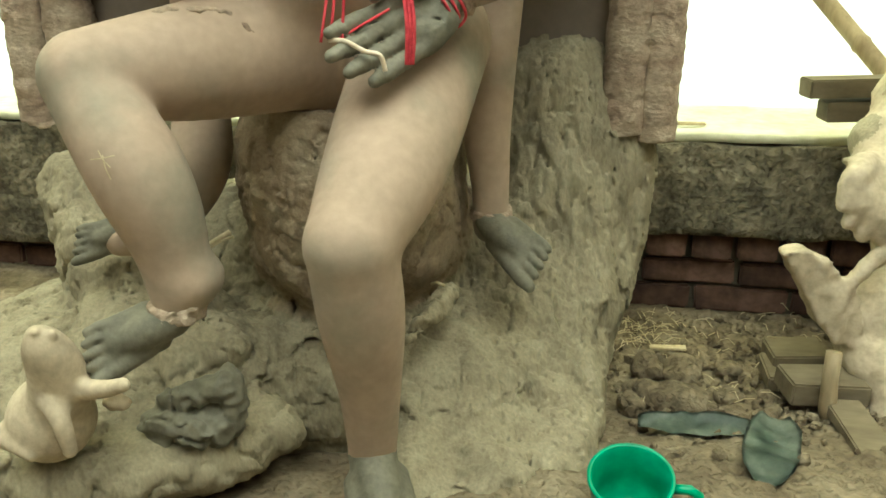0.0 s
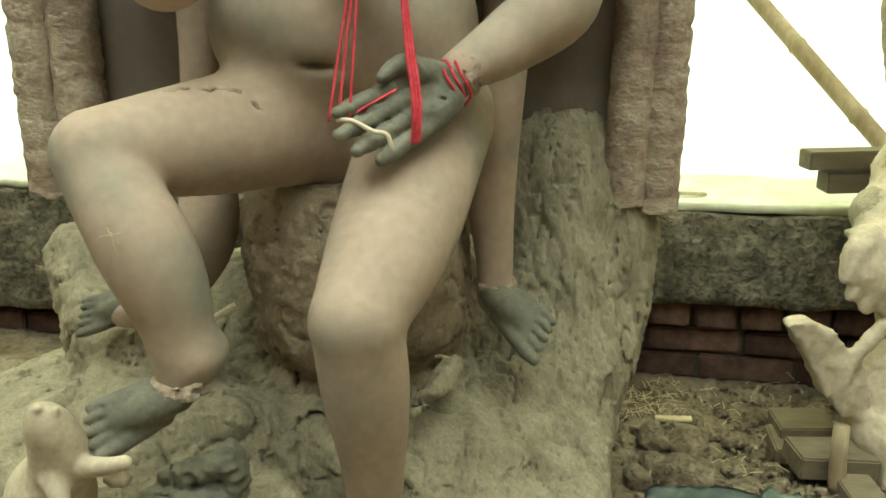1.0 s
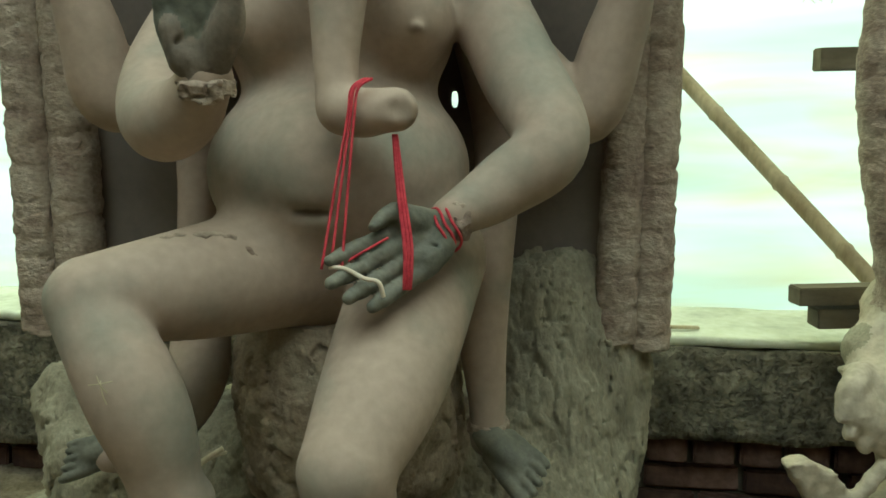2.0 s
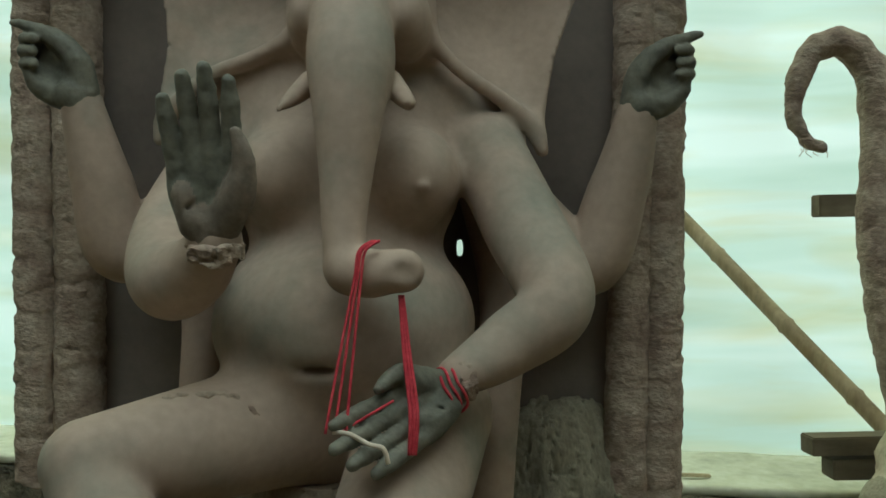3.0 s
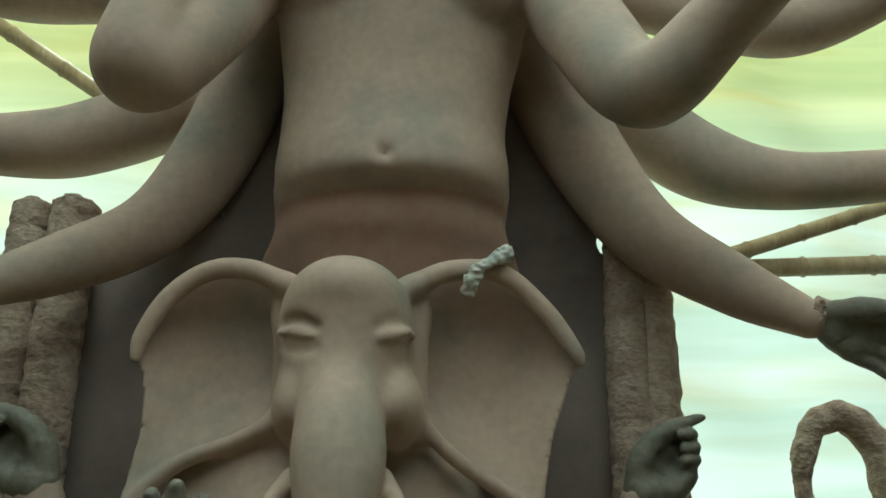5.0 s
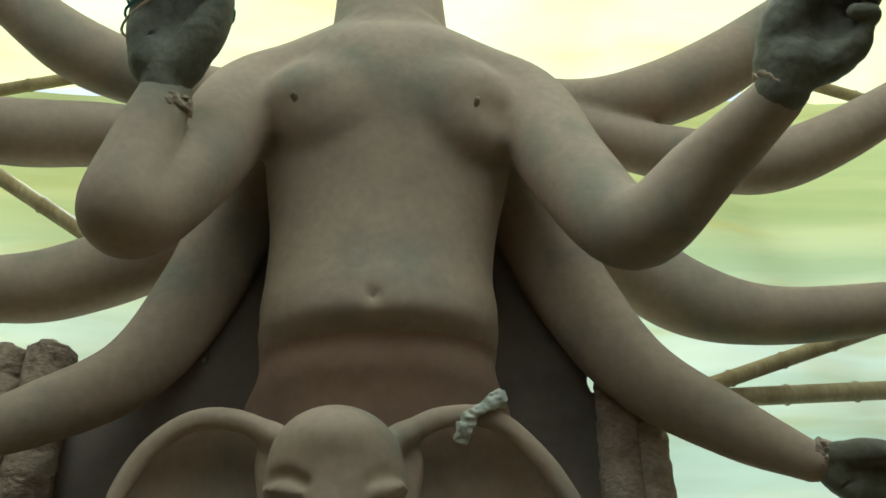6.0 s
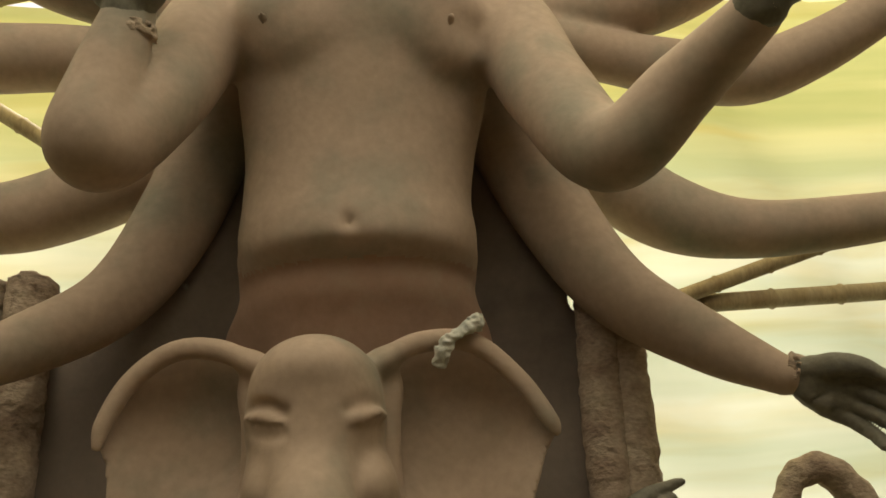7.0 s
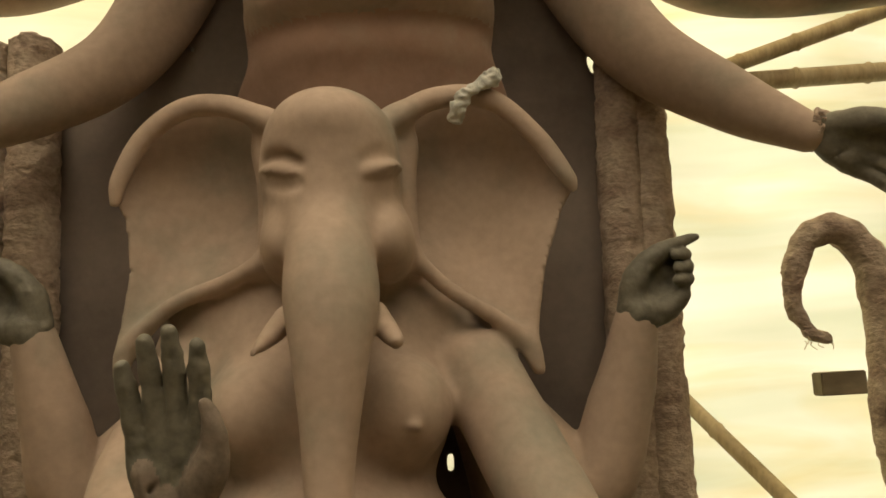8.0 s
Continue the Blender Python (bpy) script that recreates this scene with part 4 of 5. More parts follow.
d.limb([(-0.176, 1.820, 1.643, 0.119), (-0.433, 1.760, 1.265, 0.063), (-0.437, 1.700, 1.048, 0.048), (-0.427, 1.620, 0.877, 0.037), (-0.426, 1.600, 0.678, 0.051), (-0.422, 1.520, 0.573, 0.055), (-0.480, 1.450, 0.492, 0.044), (-0.535, 1.420, 0.478, 0.029)], k=0.02, mat=0)
skins = [d.skin(soften=2)]
skins.append(palm((-0.446, 1.372, 2.262), (0.05, -0.20, 1.0), (1, -0.1, 0), (0, -1, 0), 0.355, (0.35, 0.9, 0.7), h=0.0045, root=1, thumb=0.60))
skins.append(collar((-0.440, 1.384, 2.212), (0, -0.2, 1), 0.046, mat=3))
skins.append(collar((0.543, 1.138, 2.075), (0.5, -0.35, 0.55), 0.045, mat=3))
skins.append(collar((0.684, 1.558, 1.614), (0.8, -0.35, -0.5), 0.036, mat=3))
skins.append(collar((0.100, 1.555, 0.475), (0.1, -0.1, 1), 0.038, mat=3))
skins.append(fist((0.545, 1.130, 2.085), (0.10, -0.34, 0.9), (1, -0.15, -0.1), 0.205))
skins.append(palm((0.690, 1.553, 1.610), (0.80, -0.35, -0.52), (0.3, -0.5, 0.6), (0.3, -1, -0.3), 0.22, (0.3, 0.4, 0.4)))
skins.append(foot((0.100, 1.545, 0.458), (0.42, -0.88, -0.16), (-0.70, -0.2, -0.62), 0.168))
skins.append(foot((-0.515, 1.43, 0.494), (-0.80, -0.6, -0.08), (-0.2, -0.5, -0.8), 0.120))
tagged(statue("tall_statue", skins, [M_CLAY, M_DARK, M_RED, M_POLE]), "tall unpainted clay statue with ten spread arms", "statue")

# ---------------------------------------------------------------- lion and mouse statues
n = Clay(0.007)
# tail
n.limb([(0.781, 1.800, 1.266, 0.011), (0.750, 1.800, 1.283, 0.015), (0.726, 1.800, 1.332, 0.018), (0.731, 1.800, 1.400, 0.022), (0.762, 1.800, 1.460, 0.027), (0.822, 1.800, 1.478, 0.031), (0.882, 1.800, 1.416, 0.037), (0.904, 1.800, 1.267, 0.041), (0.907, 1.800, 1.107, 0.053), (0.936, 1.800, 0.924, 0.060), (1.002, 1.800, 0.648, 0.069)], k=0.015, mat=2)
# paw
n.ball((0.899, 1.720, 0.462), (0.075, 0.070, 0.080), k=0.02, mat=0)
n.limb([(0.969, 1.800, 0.541, 0.085), (0.907, 1.740, 0.462, 0.070)], k=0.03, mat=0)
n.limb([(0.849, 1.700, 0.517, 0.030), (0.812, 1.665, 0.499, 0.026), (0.795, 1.660, 0.450, 0.016)], k=0.010, mat=0)
n.limb([(0.872, 1.700, 0.486, 0.030), (0.834, 1.665, 0.467, 0.026), (0.813, 1.660, 0.414, 0.016)], k=0.010, mat=0)
n.limb([(0.901, 1.700, 0.462, 0.030), (0.863, 1.665, 0.444, 0.026), (0.843, 1.660, 0.387, 0.016)], k=0.010, mat=0)
n.limb([(0.934, 1.700, 0.453, 0.030), (0.895, 1.665, 0.435, 0.026), (0.878, 1.660, 0.380, 0.016)], k=0.010, mat=0)
# smeared clay above the paw
n.ball((0.910, 1.800, 0.544), (0.055, 0.05, 0.045), k=0.02, mat=1)
n.ball((0.851, 1.780, 0.505), (0.016, 0.016, 0.012), k=0.01, mat=1)
# open muzzle: the lower jaw and the hollow cheek
n.plate([(0.687, 0.352), (0.732, 0.359), (0.783, 0.335), (0.820, 0.289), (0.857, 0.253), (0.884, 0.123), (0.826, 0.150), (0.778, 0.196), (0.740, 0.261), (0.712, 0.311)], y=1.670, thick=0.026, k=0.02, mat=0, bow=0)
n.ball((0.987, 1.720, 0.166), (0.145, 0.09, 0.130), k=0.03, mat=0)
n.limb([(0.895, 1.660, 0.356, 0.014), (0.820, 1.650, 0.262, 0.016), (0.819, 1.650, 0.160, 0.014)], k=0.012, mat=0)
n.limb([(0.913, 1.660, 0.101, 0.060), (0.956, 1.620, 0.042, 0.070), (0.938, 1.520, -0.069, 0.060)], k=0.03, mat=0)
n.limb([(1.141, 1.850, 0.026, 0.120), (1.088, 1.860, 0.332, 0.110), (1.010, 1.860, 0.611, 0.085)], k=0.03, mat=0)
tagged(statue("lion_statue", [n.skin(lambda p: 0.003 * value_noise(p, 45, 6) + 0.003 * value_noise(p, 20, 7) + 0.003 * value_noise(p, 90, 16))], [M_CREAM, M_ROUGH, M_POLE]), "pale rough clay lion statue with a curled tail", "statue")
m = Clay(0.004)
# mouse
m.ball((-0.550, 1.120, 0.319), (0.060, 0.064, 0.064), k=0.02, mat=0)
m.limb([(-0.520, 1.100, 0.373, 0.042), (-0.513, 1.085, 0.417, 0.037), (-0.514, 1.070, 0.454, 0.029), (-0.517, 1.060, 0.478, 0.014)], k=0.02, mat=0)
m.ball((-0.496, 1.060, 0.480), (0.007, 0.006, 0.008), k=0.006, mat=0)
m.ball((-0.513, 1.050, 0.488), (0.006, 0.006, 0.005), k=0.004, mat=0)
m.limb([(-0.477, 1.080, 0.386, 0.015), (-0.436, 1.060, 0.399, 0.012), (-0.411, 1.050, 0.410, 0.010)], k=0.01, mat=0)
m.limb([(-0.514, 1.060, 0.377, 0.016), (-0.501, 1.050, 0.348, 0.013), (-0.497, 1.050, 0.309, 0.010)], k=0.01, mat=0)
m.limb([(-0.606, 1.090, 0.309, 0.018), (-0.580, 1.070, 0.304, 0.011), (-0.557, 1.060, 0.294, 0.008)], k=0.01, mat=0)
tagged(statue("mouse_statue", [m.skin()], [M_CREAM]), "small pale cream clay mouse statue on the base", "statue")

# ---------------------------------------------------------------- back board and poles
q = Clay(0.007)
q.plate([(-0.70, 0.60), (0.36, 0.60), (0.395, 1.86), (0.28, 2.30), (-0.42, 2.30), (-0.70, 1.80)], 1.86, 0.020, k=0.005)
q.ball((0.047, 1.86, 1.068), (0.008, 0.08, 0.022), k=0.004, cut=True)
q.ball((0.380, 1.86, 1.855), (0.010, 0.08, 0.024), k=0.004, cut=True)
q.ball((-0.434, 1.86, 1.913), (0.007, 0.08, 0.011), k=0.004, cut=True)
board = statue("back_board", [q.skin(lambda p: 0.002 * value_noise(p, 6, 17) + 0.001 * value_noise(p, 30, 18))], [M_BOARD])
tagged(board, "grey-brown clay-plastered board behind the seated statue", "board")


def wrapped_pole(x, y, z0, z1, r, seed, lean=0.0):
    s = Clay(0.006)
    s.limb([(x, y, z0 - 0.06, r), (x + lean, y, z1 + 0.06, r * 0.97)], k=0.02)
    ob = statue("clay_pole", [s.skin(lambda p: 0.003 * value_noise(p, (30, 30, 5), seed) + 0.004 * np.abs(value_noise(p, (10, 10, 55), seed + 5)) + 0.005 * np.clip(1 - np.abs(value_noise(p, (14, 14, 22), seed + 1)) / 0.06, 0, 1) + 0.003 * value_noise(p, 75, seed + 2) + 0.2 * (p[:, 2] < z0 + 0.01 * value_noise(p, 25, seed + 4)) + 0.2 * (p[:, 2] > z1 + 0.01 * value_noise(p, 25, seed + 3)))], [M_POLE])
    return tagged(ob, "upright pole wrapped in sacking and cracked clay", "pole", "clay poles beside the board")


wrapped_pole(0.375, 1.80, 0.555, 1.86, 0.046, 81, 0.042)
wrapped_pole(0.448, 1.80, 0.55, 1.86, 0.044, 84, 0.020)
wrapped_pole(-0.725, 1.80, 0.62, 1.92, 0.050, 87)
wrapped_pole(-0.812, 1.80, 0.60, 1.92, 0.044, 91)


# ---------------------------------------------------------------- bamboo
def bamboo(a, b, r, seed):
    """A straight cane with swollen nodes."""
    a, b = Vector(a), Vector(b)
    length = (b - a).length
    rng = random.Random(seed)
    pts, rad, s = [], [], 0.0
    gap = 0.28
    while s < length:
        for ds, k in ((0.0, 1.0), (0.012, 1.16), (0.024, 1.0)):
            if s + ds < length:
                pts.append(a.lerp(b, (s + ds) / length))
                rad.append(r * k)
        s += gap * rng.uniform(0.85, 1.15)
    pts.append(b)
    rad.append(r)
    ob = part("bamboo_pole", tube(pts, rad, 14), M_BAMBOO, None, smooth=True)
    return tagged(ob, "dry tan bamboo pole of the shelter frame", "bamboo pole", "bamboo frame")


bamboo((0.60, 2.96, 1.395), (1.175, 1.943, 0.462), 0.022, 1)
bamboo((-2.75, 3.42, 4.05), (-0.6, 3.40, 2.567), 0.035, 2)
bamboo((-4.4, 3.45, 3.28), (-1.0, 3.45, 4.11), 0.030, 3)
bamboo((0.6, 3.40, 2.165), (4.4, 3.42, 3.39), 0.033, 4)
bamboo((1.0, 3.47, 2.335), (4.4, 3.47, 2.45), 0.040, 5)
bamboo((2.0, 3.45, 4.02), (4.4, 3.45, 3.13), 0.030, 6)


# ---------------------------------------------------------------- loose things by the wall
def thing(name, bm, mat, m, label, category, group="", smooth=False):
    ob = part(name, bm, mat, None, smooth=smooth)
    ob.matrix_world = m
    return tagged(ob, label, category, group)


thing("timber_batten", block((0.50, 0.06, 0.042), 0.003, 0.001, 1), M_WOOD, pose(1.075, 2.00, 0.600, 0, 0, 4), "dusty sawn timber batten propped across", "batten", "battens")
thing("timber_batten", block((0.45, 0.06, 0.045), 0.003, 0.001, 2), M_WOOD, pose(1.10, 2.00, 0.545, 0, 0, 2), "dusty sawn timber batten propped across", "batten", "battens")
thing("timber_stub", block((0.11, 0.05, 0.055), 0.003, 0.001, 3), M_WOOD, pose(0.998, 2.20, 1.138, 0, 0, 0), "short dark square timber stub", "timber")
thing("wood_block", block((0.12, 0.10, 0.045), 0.004, 0.003, 4), M_WOOD, pose(0.80, 1.78, 0.03, 0, 0, -4), "flat dusty wood block on the earth", "wood block", "wood blocks")
thing("wood_block", block((0.16, 0.10, 0.05), 0.004, 0.003, 5), M_WOOD, pose(0.80, 1.635, 0.035, 0, 0, -2), "flat dusty wood block on the earth", "wood block", "wood blocks")
thing("wood_block", block((0.07, 0.12, 0.035), 0.004, 0.003, 6), M_WOOD, pose(0.752, 1.74, 0.015, 0, 0, -8), "flat dusty wood block on the earth", "wood block", "wood blocks")
thing("plank", block((0.07, 0.32, 0.025), 0.003, 0.002, 7), M_WOOD, pose(0.790, 1.41, 0.058, -6, 0, -9), "narrow dusty plank lying on the earth", "plank")
stake = part("bamboo_stake", tube([(0.784, 1.555, 0.03), (0.782, 1.56, 0.05), (0.780, 1.565, 0.11), (0.783, 1.572, 0.17)], [0.016, 0.018, 0.016, 0.016], 12), M_BAMBOO, None, smooth=True)
tagged(stake, "short upright bamboo stake under the lion statue", "stake")


def rock(size, seed):
    bm = bmesh.new()
    bmesh.ops.create_icosphere(bm, subdivisions=3, radius=1)
    p = np.array([v.co[:] for v in bm.verts])
    k = 1 + 0.28 * value_noise(p, 1.3, seed) + 0.14 * value_noise(p, 3.1, seed + 1) + 0.05 * value_noise(p, 8, seed + 2)
    for v, s in zip(bm.verts, k):
        v.co = Vector((v.co.x * size[0] * s, v.co.y * size[1] * s, v.co.z * size[2] * s))
    return bm


for i, (x, y, sx, sy, sz) in enumerate(((0.50, 1.63, 0.058, 0.048, 0.042), (0.55, 1.77, 0.050, 0.042, 0.036), (0.475, 1.80, 0.042, 0.038, 0.034), (0.56, 1.60, 0.018, 0.018, 0.014), (0.60, 1.53, 0.016, 0.014, 0.012), (0.40, 1.62, 0.03, 0.03, 0.025), (0.42, 1.70, 0.03, 0.025, 0.02), (0.44, 1.54, 0.02, 0.02, 0.015), (0.62, 1.66, 0.03, 0.025, 0.022), (0.66, 1.80, 0.028, 0.026, 0.02), (0.60, 1.86, 0.022, 0.03, 0.02), (0.70, 1.66, 0.02, 0.018, 0.016), (0.45, 1.66, 0.04, 0.034, 0.03), (0.66, 1.55, 0.018, 0.02, 0.014), (-0.95, 1.75, 0.05, 0.04, 0.035), (-1.02, 1.90, 0.04, 0.04, 0.03), (-0.90, 1.92, 0.03, 0.035, 0.025))):
    thing("clay_clod", rock((sx, sy, sz), 100 + 7 * i), M_GROUND, pose(x, y, float(ground_height(x, y)) + sz * 0.5, 0, 0, 40 * i), "dry crumbly clod of clay on the earth", "clod", "clay clods", smooth=True)

mug = tagged(new("mug"), "green plastic mug standing on the earth", "mug")
mug.matrix_world = pose(0.290, 1.145, 0.108, 16, 0, -14)
bm = bmesh.new()
prof = [(0.0, 0.0), (0.046, 0.0), (0.050, 0.004), (0.056, 0.05), (0.060, 0.100), (0.064, 0.103), (0.064, 0.107), (0.058, 0.107), (0.054, 0.05), (0.047, 0.006), (0.0, 0.006)]
rings = []
for r, z in prof:
    rings.append([bm.verts.new((r * math.cos(a), r * math.sin(a), z)) for a in (2 * math.pi * j / 40 for j in range(40))] if r else [bm.verts.new((0, 0, z))])
for p, q in zip(rings[:-1], rings[1:]):
    for j in range(40):
        quad = [p[j % len(p)], p[(j + 1) % len(p)], q[(j + 1) % len(q)], q[j % len(q)]]
        bm.faces.new(list(dict.fromkeys(quad)))
bmesh.ops.recalc_face_normals(bm, faces=bm.faces)
part("cup", bm, M_GREEN, mug, smooth=True)
part("handle", tube([(0.058, 0, 0.092), (0.085, 0, 0.095), (0.098, 0, 0.085), (0.096, 0, 0.05), (0.08, 0, 0.03), (0.052, 0, 0.025)], 0.0075, 10), M_GREEN, mug, smooth=True)


def film(length, width, seed, curl):
    """A crumpled piece of plastic film, two skins thick."""
    bm = bmesh.new()
    nu, nv = 26, 12
    grid = []
    for i in range(nu + 1):
        row = []
        for j in range(nv + 1):
            u, v = i / nu - 0.5, j / nv - 0.5
            wd = width * (1 - 0.5 * abs(2 * u) ** 3)
            row.append(bm.verts.new((u * length, v * wd, curl * (2 * v) ** 2 * 0.5)))
        grid.append(row)
    for i in range(nu):
        for j in range(nv):
            bm.faces.new((grid[i][j], grid[i + 1][j], grid[i + 1][j + 1], grid[i][j + 1]))
    p = np.array([v.co[:] for v in bm.verts])
    q = 0.010 * value_noise(p, 18, seed) + 0.006 * value_noise(p, 45, seed + 1)
    for v, k in zip(bm.verts, q):
        v.co.z += float(k) + 0.012
    bmesh.ops.solidify(bm, geom=bm.faces[:], thickness=0.003)
    return bm


thing("plastic_pouch", film(0.21, 0.062, 201, 0.016), M_FILM, pose(0.482, 1.455, 0.072, 14, 0, -7), "crumpled dark green plastic pouch on the earth", "plastic pouch", smooth=True)
thing("plastic_pouch", film(0.25, 0.095, 211, 0.02), M_FILM, pose(0.580, 1.335, 0.095, 0, 5, 66), "crumpled dark green plastic pouch on the earth", "plastic pouch", smooth=True)
thing("wood_chip", block((0.085, 0.02, 0.008), 0.002, 0.002, 9), M_STRAW, pose(0.535, 1.86, 0.03, 0, 0, -6), "pale flat splinter of wood on the earth", "wood chip")
thing("wood_chip", block((0.11, 0.014, 0.008), 0.002, 0.002, 10), M_STRAW, pose(0.62, 2.20, 0.49, 0, 0, -8), "pale flat splinter of wood on the wall top", "wood chip")

# a torn slab of damp clay, folded over itself
e = Clay(0.0035)
e.limb([(-0.430, 1.190, 0.262, 0.026), (-0.385, 1.180, 0.262, 0.034), (-0.335, 1.185, 0.258, 0.030)], k=0.02)
e.limb([(-0.410, 1.200, 0.296, 0.020), (-0.370, 1.195, 0.305, 0.022), (-0.330, 1.200, 0.318, 0.024)], k=0.01)
e.limb([(-0.318, 1.210, 0.250, 0.020), (-0.314, 1.205, 0.295, 0.022), (-0.320, 1.212, 0.342, 0.016)], k=0.008)
tagged(statue("clay_slab", [e.skin(lambda p: 0.011 * np.abs(value_noise(p, (38, 38, 55), 341)) + 0.009 * np.clip(1 - np.abs(value_noise(p, 26, 342)) / 0.12, 0, 1) + 0.003 * value_noise(p, 110, 343) - 0.003)], [M_DARK]), "torn slab of damp dark clay folded on the base", "clay slab")

thing("clay_pellet", rock((0.018, 0.015, 0.013), 340), M_CREAM, pose(-0.464, 1.140, 0.330), "pale clay pellet beside the mouse statue", "clay pellet", smooth=True)


def crumbs(count, seed):
    """Small broken clods strewn over the earth beside the stump, too many to count."""
    rng = random.Random(seed)
    bm = bmesh.new()
    for k in range(count):
        x, y = rng.uniform(0.40, 0.86), rng.uniform(1.50, 2.02)
        if rng.random() < 0.2:
            x, y = rng.uniform(-1.15, -0.85), rng.uniform(1.75, 2.1)
        r = 0.004 + 0.012 * rng.random() ** 3
        m = pose(x, y, float(ground_height(x, y)) + r * 0.3, rng.uniform(0, 360), rng.uniform(0, 360), 0)
        made = bmesh.ops.create_icosphere(bm, subdivisions=1, radius=r, matrix=m)["verts"]
        for v in made:
            v.co += Vector((rng.uniform(-1, 1), rng.uniform(-1, 1), rng.uniform(-1, 1))) * r * 0.35
    return bm


tagged(part("clay_crumbs", crumbs(320, 8), M_GROUND, None), "small dry clay crumbs strewn over the earth", "clay crumbs", kind="stuff")

# ---------------------------------------------------------------- cords and rag
def strand(name, pts, r, mat, label, category, group=""):
    """A slack cord through pts, smoothed between them."""
    P = [Vector(p) for p in pts]
    fine = []
    for i in range(len(P) - 1):
        p0, p1, p2, p3 = P[max(i - 1, 0)], P[i], P[i + 1], P[min(i + 2, len(P) - 1)]
        for k in range(8):
            t = k / 8
            fine.append(0.5 * ((2 * p1) + (p2 - p0) * t + (2 * p0 - 5 * p1 + 4 * p2 - p3) * t * t + (3 * p1 - p0 - 3 * p2 + p3) * t ** 3))
    fine.append(P[-1])
    return tagged(part(name, tube(fine, r, 6), mat, None, smooth=True), label, category, group)


RED = ("red thread tied from the trunk to the open palm", "thread", "red threads")
for dx in (-0.004, 0.0, 0.005):
    strand("red_thread", [(-0.080 + dx, 1.250, 1.082), (-0.098 + dx, 1.236, 1.068), (-0.104 + dx, 1.232, 1.03), (-0.118 + 2 * dx, 1.21, 0.93), (-0.131 + 3 * dx, 1.188, 0.830)], 0.0022, M_THREAD, *RED)
for dx in (-0.004, 0.0, 0.004):
    strand("red_thread", [(-0.046 + dx * 0.5, 1.262, 1.006), (-0.038 + dx, 1.24, 0.928), (-0.028 + 1.2 * dx, 1.208, 0.855), (-0.030 + dx, 1.203, 0.798)], 0.0026, M_THREAD, *RED)
strand("red_thread", [(-0.126, 1.192, 0.830), (-0.09, 1.20, 0.850), (-0.055, 1.215, 0.868)], 0.002, M_THREAD, *RED)
for k in (0.0, 0.012, 0.024):
    ring = []
    o, u = np.array((0.024 - k * 0.8, 1.300 - k * 0.4, 0.868 - k * 0.2)), unit((-0.86, -0.50, -0.27))
    e1 = unit(np.cross(u, (0, 0, 1)))
    e2 = np.cross(e1, u)
    for j in range(13):
        a = 2 * math.pi * j / 12
        ring.append(tuple(o + 0.034 * (e1 * math.cos(a) + e2 * math.sin(a)) + u * 0.004 * math.sin(3 * a)))
    strand("red_thread", ring, 0.0022, M_THREAD, "red thread wound round the clay wrist", "thread", "red threads")
strand("rubber_band", [(-0.132, 1.185, 0.833), (-0.110, 1.178, 0.832), (-0.085, 1.173, 0.820), (-0.066, 1.170, 0.815), (-0.060, 1.172, 0.795)], 0.0035, M_BAND, "pale rubber band stretched over the clay fingers", "rubber band")
r = Clay(0.003)
r.limb([(0.073, 1.522, 1.650, 0.010), (0.080, 1.512, 1.672, 0.013), (0.095, 1.510, 1.690, 0.009), (0.115, 1.518, 1.702, 0.010), (0.137, 1.524, 1.716, 0.014)], k=0.01)
rag = statue("rag", [r.skin(lambda p: 0.006 * np.abs(value_noise(p, (70, 40, 110), 14)) + 0.004 * value_noise(p, 130, 15) - 0.002)], [M_RAG])
tagged(rag, "grey-white twist of rag knotted on the ear", "rag")
for zz, tilt, mt, lab in ((2.392, 0.008, M_TEAL, "teal"), (2.402, -0.014, M_TEAL, "teal"), (2.452, -0.010, M_TEAL, "teal"), (2.398, 0.055, M_BAND, "pale")):
    ring = []
    for j in range(17):
        a = 2 * math.pi * j / 16
        cx, cy = -0.446 + 0.05 * (zz - 2.262), 1.372 - 0.20 * (zz - 2.262)
        ring.append((cx + 0.012 + 0.097 * math.cos(a), cy - 0.006 + 0.056 * math.sin(a), zz + tilt * math.cos(a) + 0.003 * math.sin(3 * a)))
    strand("wrap_thread", ring, 0.0026, mt, lab + " thread wound round the clay fingers", "thread", "threads round the fingers")

strand("straw_stalk", [(-0.385, 1.355, 0.480), (-0.365, 1.375, 0.490), (-0.345, 1.40, 0.497)], 0.005, M_STRAW, "pale reed stalk stuck in the clay", "stalk", "stalks")
strand("straw_stalk", [(-0.405, 1.40, 0.450), (-0.375, 1.42, 0.470), (-0.35, 1.44, 0.475)], 0.003, M_STRAW, "pale reed stalk stuck in the clay", "stalk", "stalks")
strand("straw_stalk", [(-0.010, 1.40, 0.400), (0.0, 1.385, 0.408), (0.012, 1.38, 0.405)], 0.003, M_STRAW, "pale reed stalk stuck in the clay", "stalk", "stalks")
for i, (a, c) in enumerate((((-0.428, 1.104, 0.700), (-0.396, 1.100, 0.706)), ((-0.412, 1.103, 0.706), (-0.404, 1.098, 0.676)), ((-0.416, 1.102, 0.712), (-0.404, 1.102, 0.690)))):
    strand("straw_stalk", [a, tuple((p + q) / 2 - (0, 0.004, 0)[k] for k, (p, q) in enumerate(zip(a, c))), c], 0.0008, M_STRAW, "wisp of straw stuck to the clay shin", "stalk", "stalks")
rng = random.Random(21)
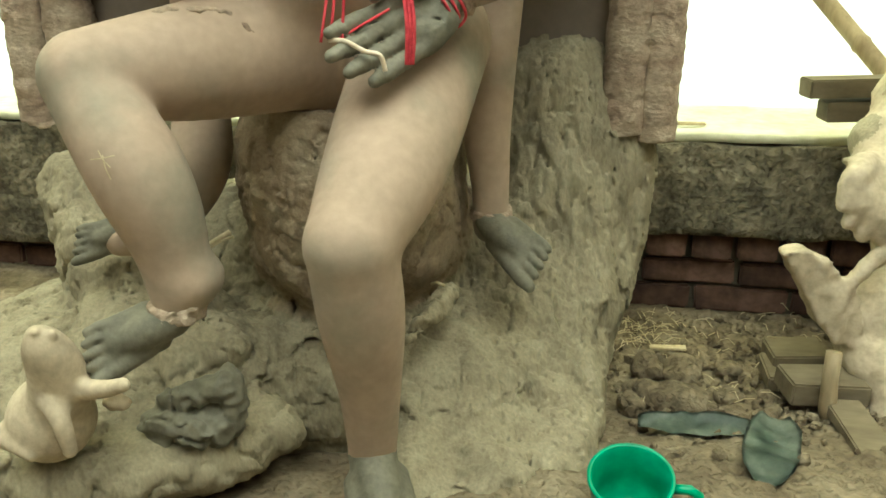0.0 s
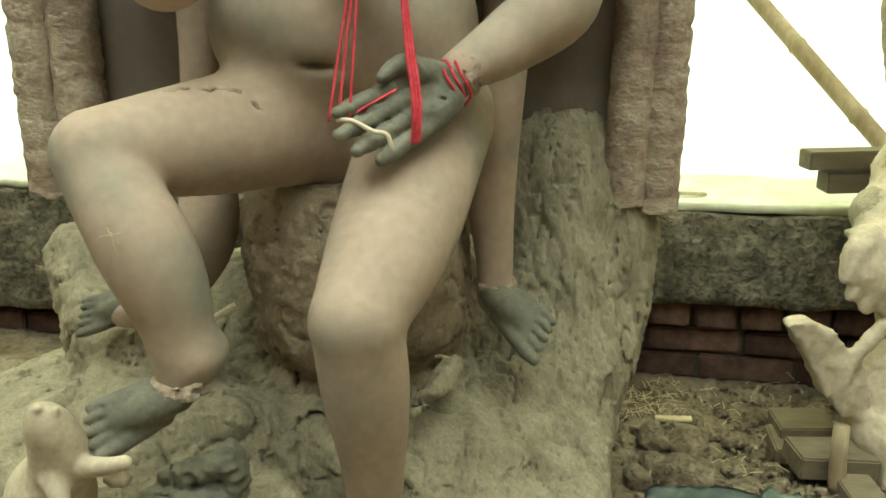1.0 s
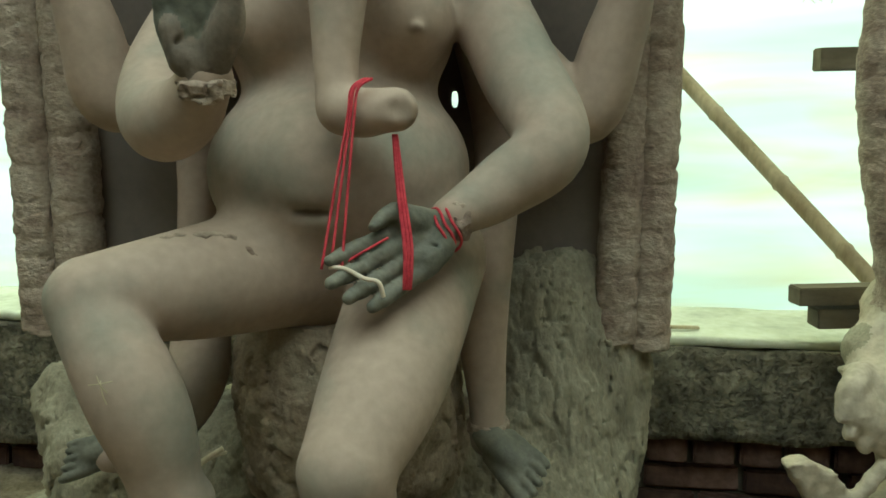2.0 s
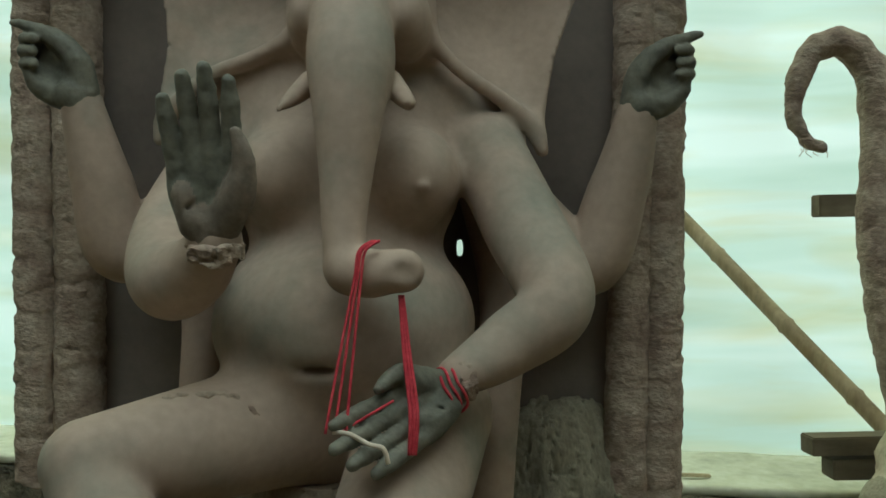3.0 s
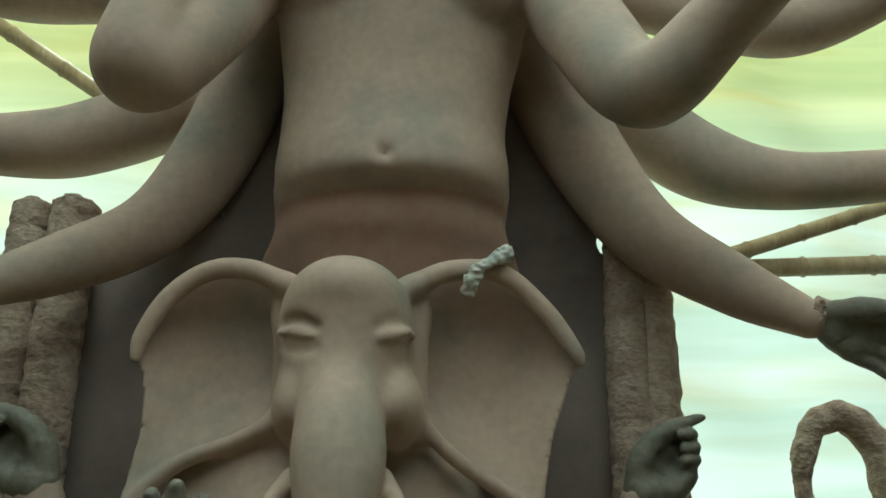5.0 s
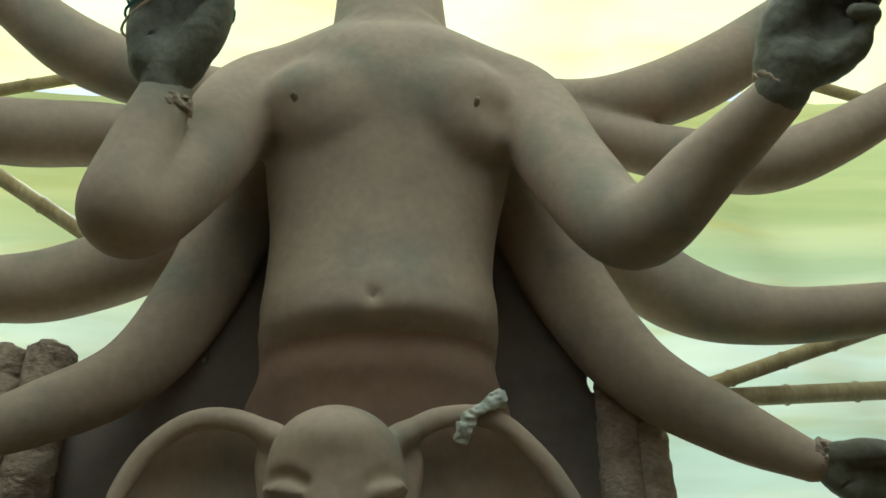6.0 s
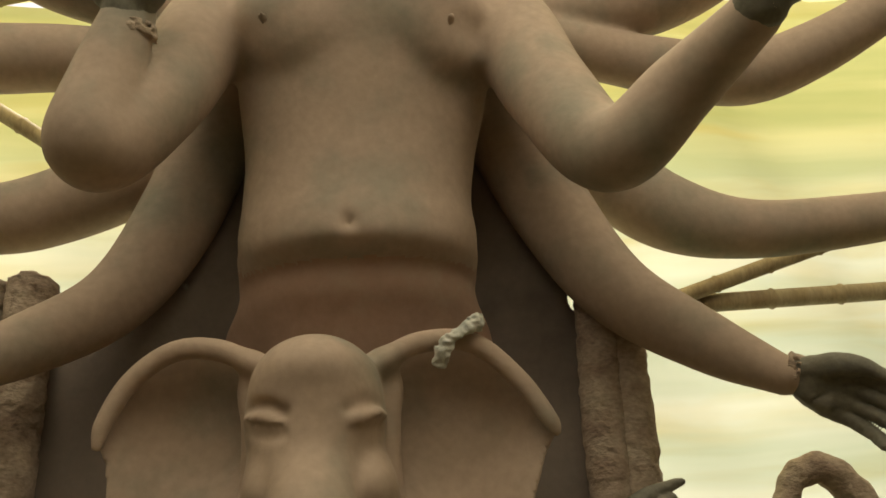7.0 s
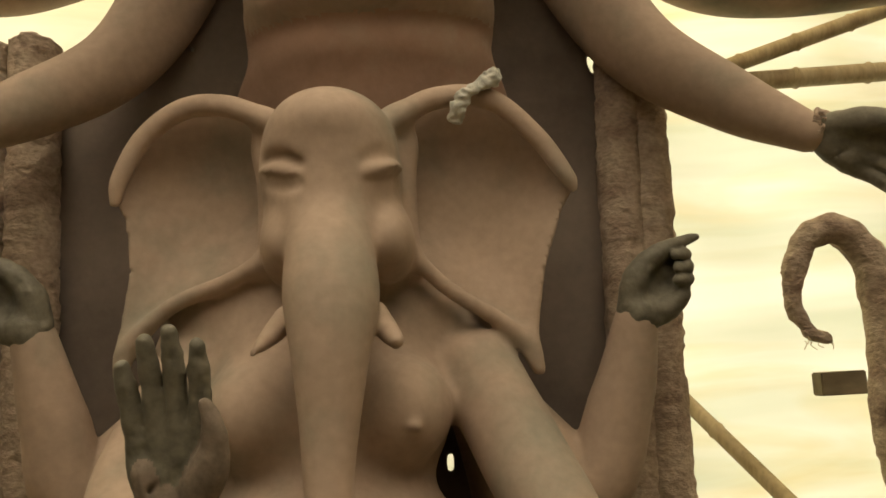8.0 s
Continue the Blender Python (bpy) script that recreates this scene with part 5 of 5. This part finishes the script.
for i in range(9):
    x, z = 0.745 + rng.uniform(-0.01, 0.05), 1.262 + rng.uniform(-0.004, 0.012)
    strand("tail_fibre", [(x, 1.795, z), (x + rng.uniform(-0.006, 0.006), 1.79, z - 0.006), (x + rng.uniform(-0.006, 0.006), 1.79, z - rng.uniform(0.01, 0.018))], 0.0008, M_STRAW, "loose straw fibre hanging from the clay tail", "fibre", "tail fibres")

# ---------------------------------------------------------------- straw on the earth
rng = random.Random(5)
bm = bmesh.new()
for i in range(160):
    if i % 2:
        x, y = rng.uniform(0.42, 1.0), rng.uniform(1.6, 2.1)
    else:
        x, y = rng.gauss(0.52, 0.06), rng.gauss(1.98, 0.05)
    a, ln = rng.uniform(0, 6.3), rng.uniform(0.015, 0.05)
    z = float(ground_height(x, y)) + 0.012 + rng.uniform(0, 0.02)
    t = tube([(x, y, z), (x + math.cos(a) * ln / 2, y + math.sin(a) * ln / 2, z + rng.uniform(0, 0.012)), (x + math.cos(a) * ln, y + math.sin(a) * ln, z)], 0.001, 4)
    me = bpy.data.meshes.new("straw_bit")
    t.to_mesh(me)
    t.free()
    bm.from_mesh(me)
    bpy.data.meshes.remove(me)
tagged(part("straw", bm, M_STRAW, None), "scattered dry straw bits on the earth", "straw", kind="stuff")

rng = random.Random(9)
bm = bmesh.new()
for i in range(900):
    x = rng.uniform(0.38, 1.3) if i % 4 else rng.uniform(-1.4, -0.75)
    y = rng.uniform(1.3, 2.1)
    r = abs(rng.gauss(0, 0.006)) + 0.002
    r = min(r, 0.02)
    m4 = Matrix.Translation((x, y, float(ground_height(x, y)) + r * 0.4)) @ Euler((rng.random() * 6, rng.random() * 6, rng.random() * 6)).to_matrix().to_4x4() @ Matrix.Diagonal((r * rng.uniform(0.8, 1.4), r, r * 0.8, 1))
    bmesh.ops.create_icosphere(bm, subdivisions=1, radius=1, matrix=m4)
tagged(part("clay_crumbs", bm, M_GROUND, None), "crumbs and pebbles of dry clay on the earth", "crumbs", kind="stuff")

# ---------------------------------------------------------------- bricks of the wall
def brick_mesh(size, seed):
    bm = block(size, 0.006, 0.003, seed)
    me = bpy.data.meshes.new("brick")
    bm.to_mesh(me)
    bm.free()
    me.materials.append(M_BRICK)
    return me


stretchers = [brick_mesh((0.235, 0.10, 0.066), s) for s in (1, 2, 3)]
headers = [brick_mesh((0.098, 0.10, 0.078), s) for s in (4, 5, 6)]
rng = random.Random(3)
for row, (z, step, kinds) in enumerate(((0.0, 0.25, stretchers), (0.076, 0.25, stretchers), (0.155, 0.112, headers))):
    x = -2.2 + 0.11 * (row % 2)
    while x < 2.4:
        ob = new("brick", rng.choice(kinds))
        ob.parent = wall
        ob.matrix_local = pose(x, 0.075 + rng.uniform(-0.006, 0.006) - (0.02 if row == 2 else 0), z, 0, 0, rng.uniform(-1.5, 1.5))
        x += step
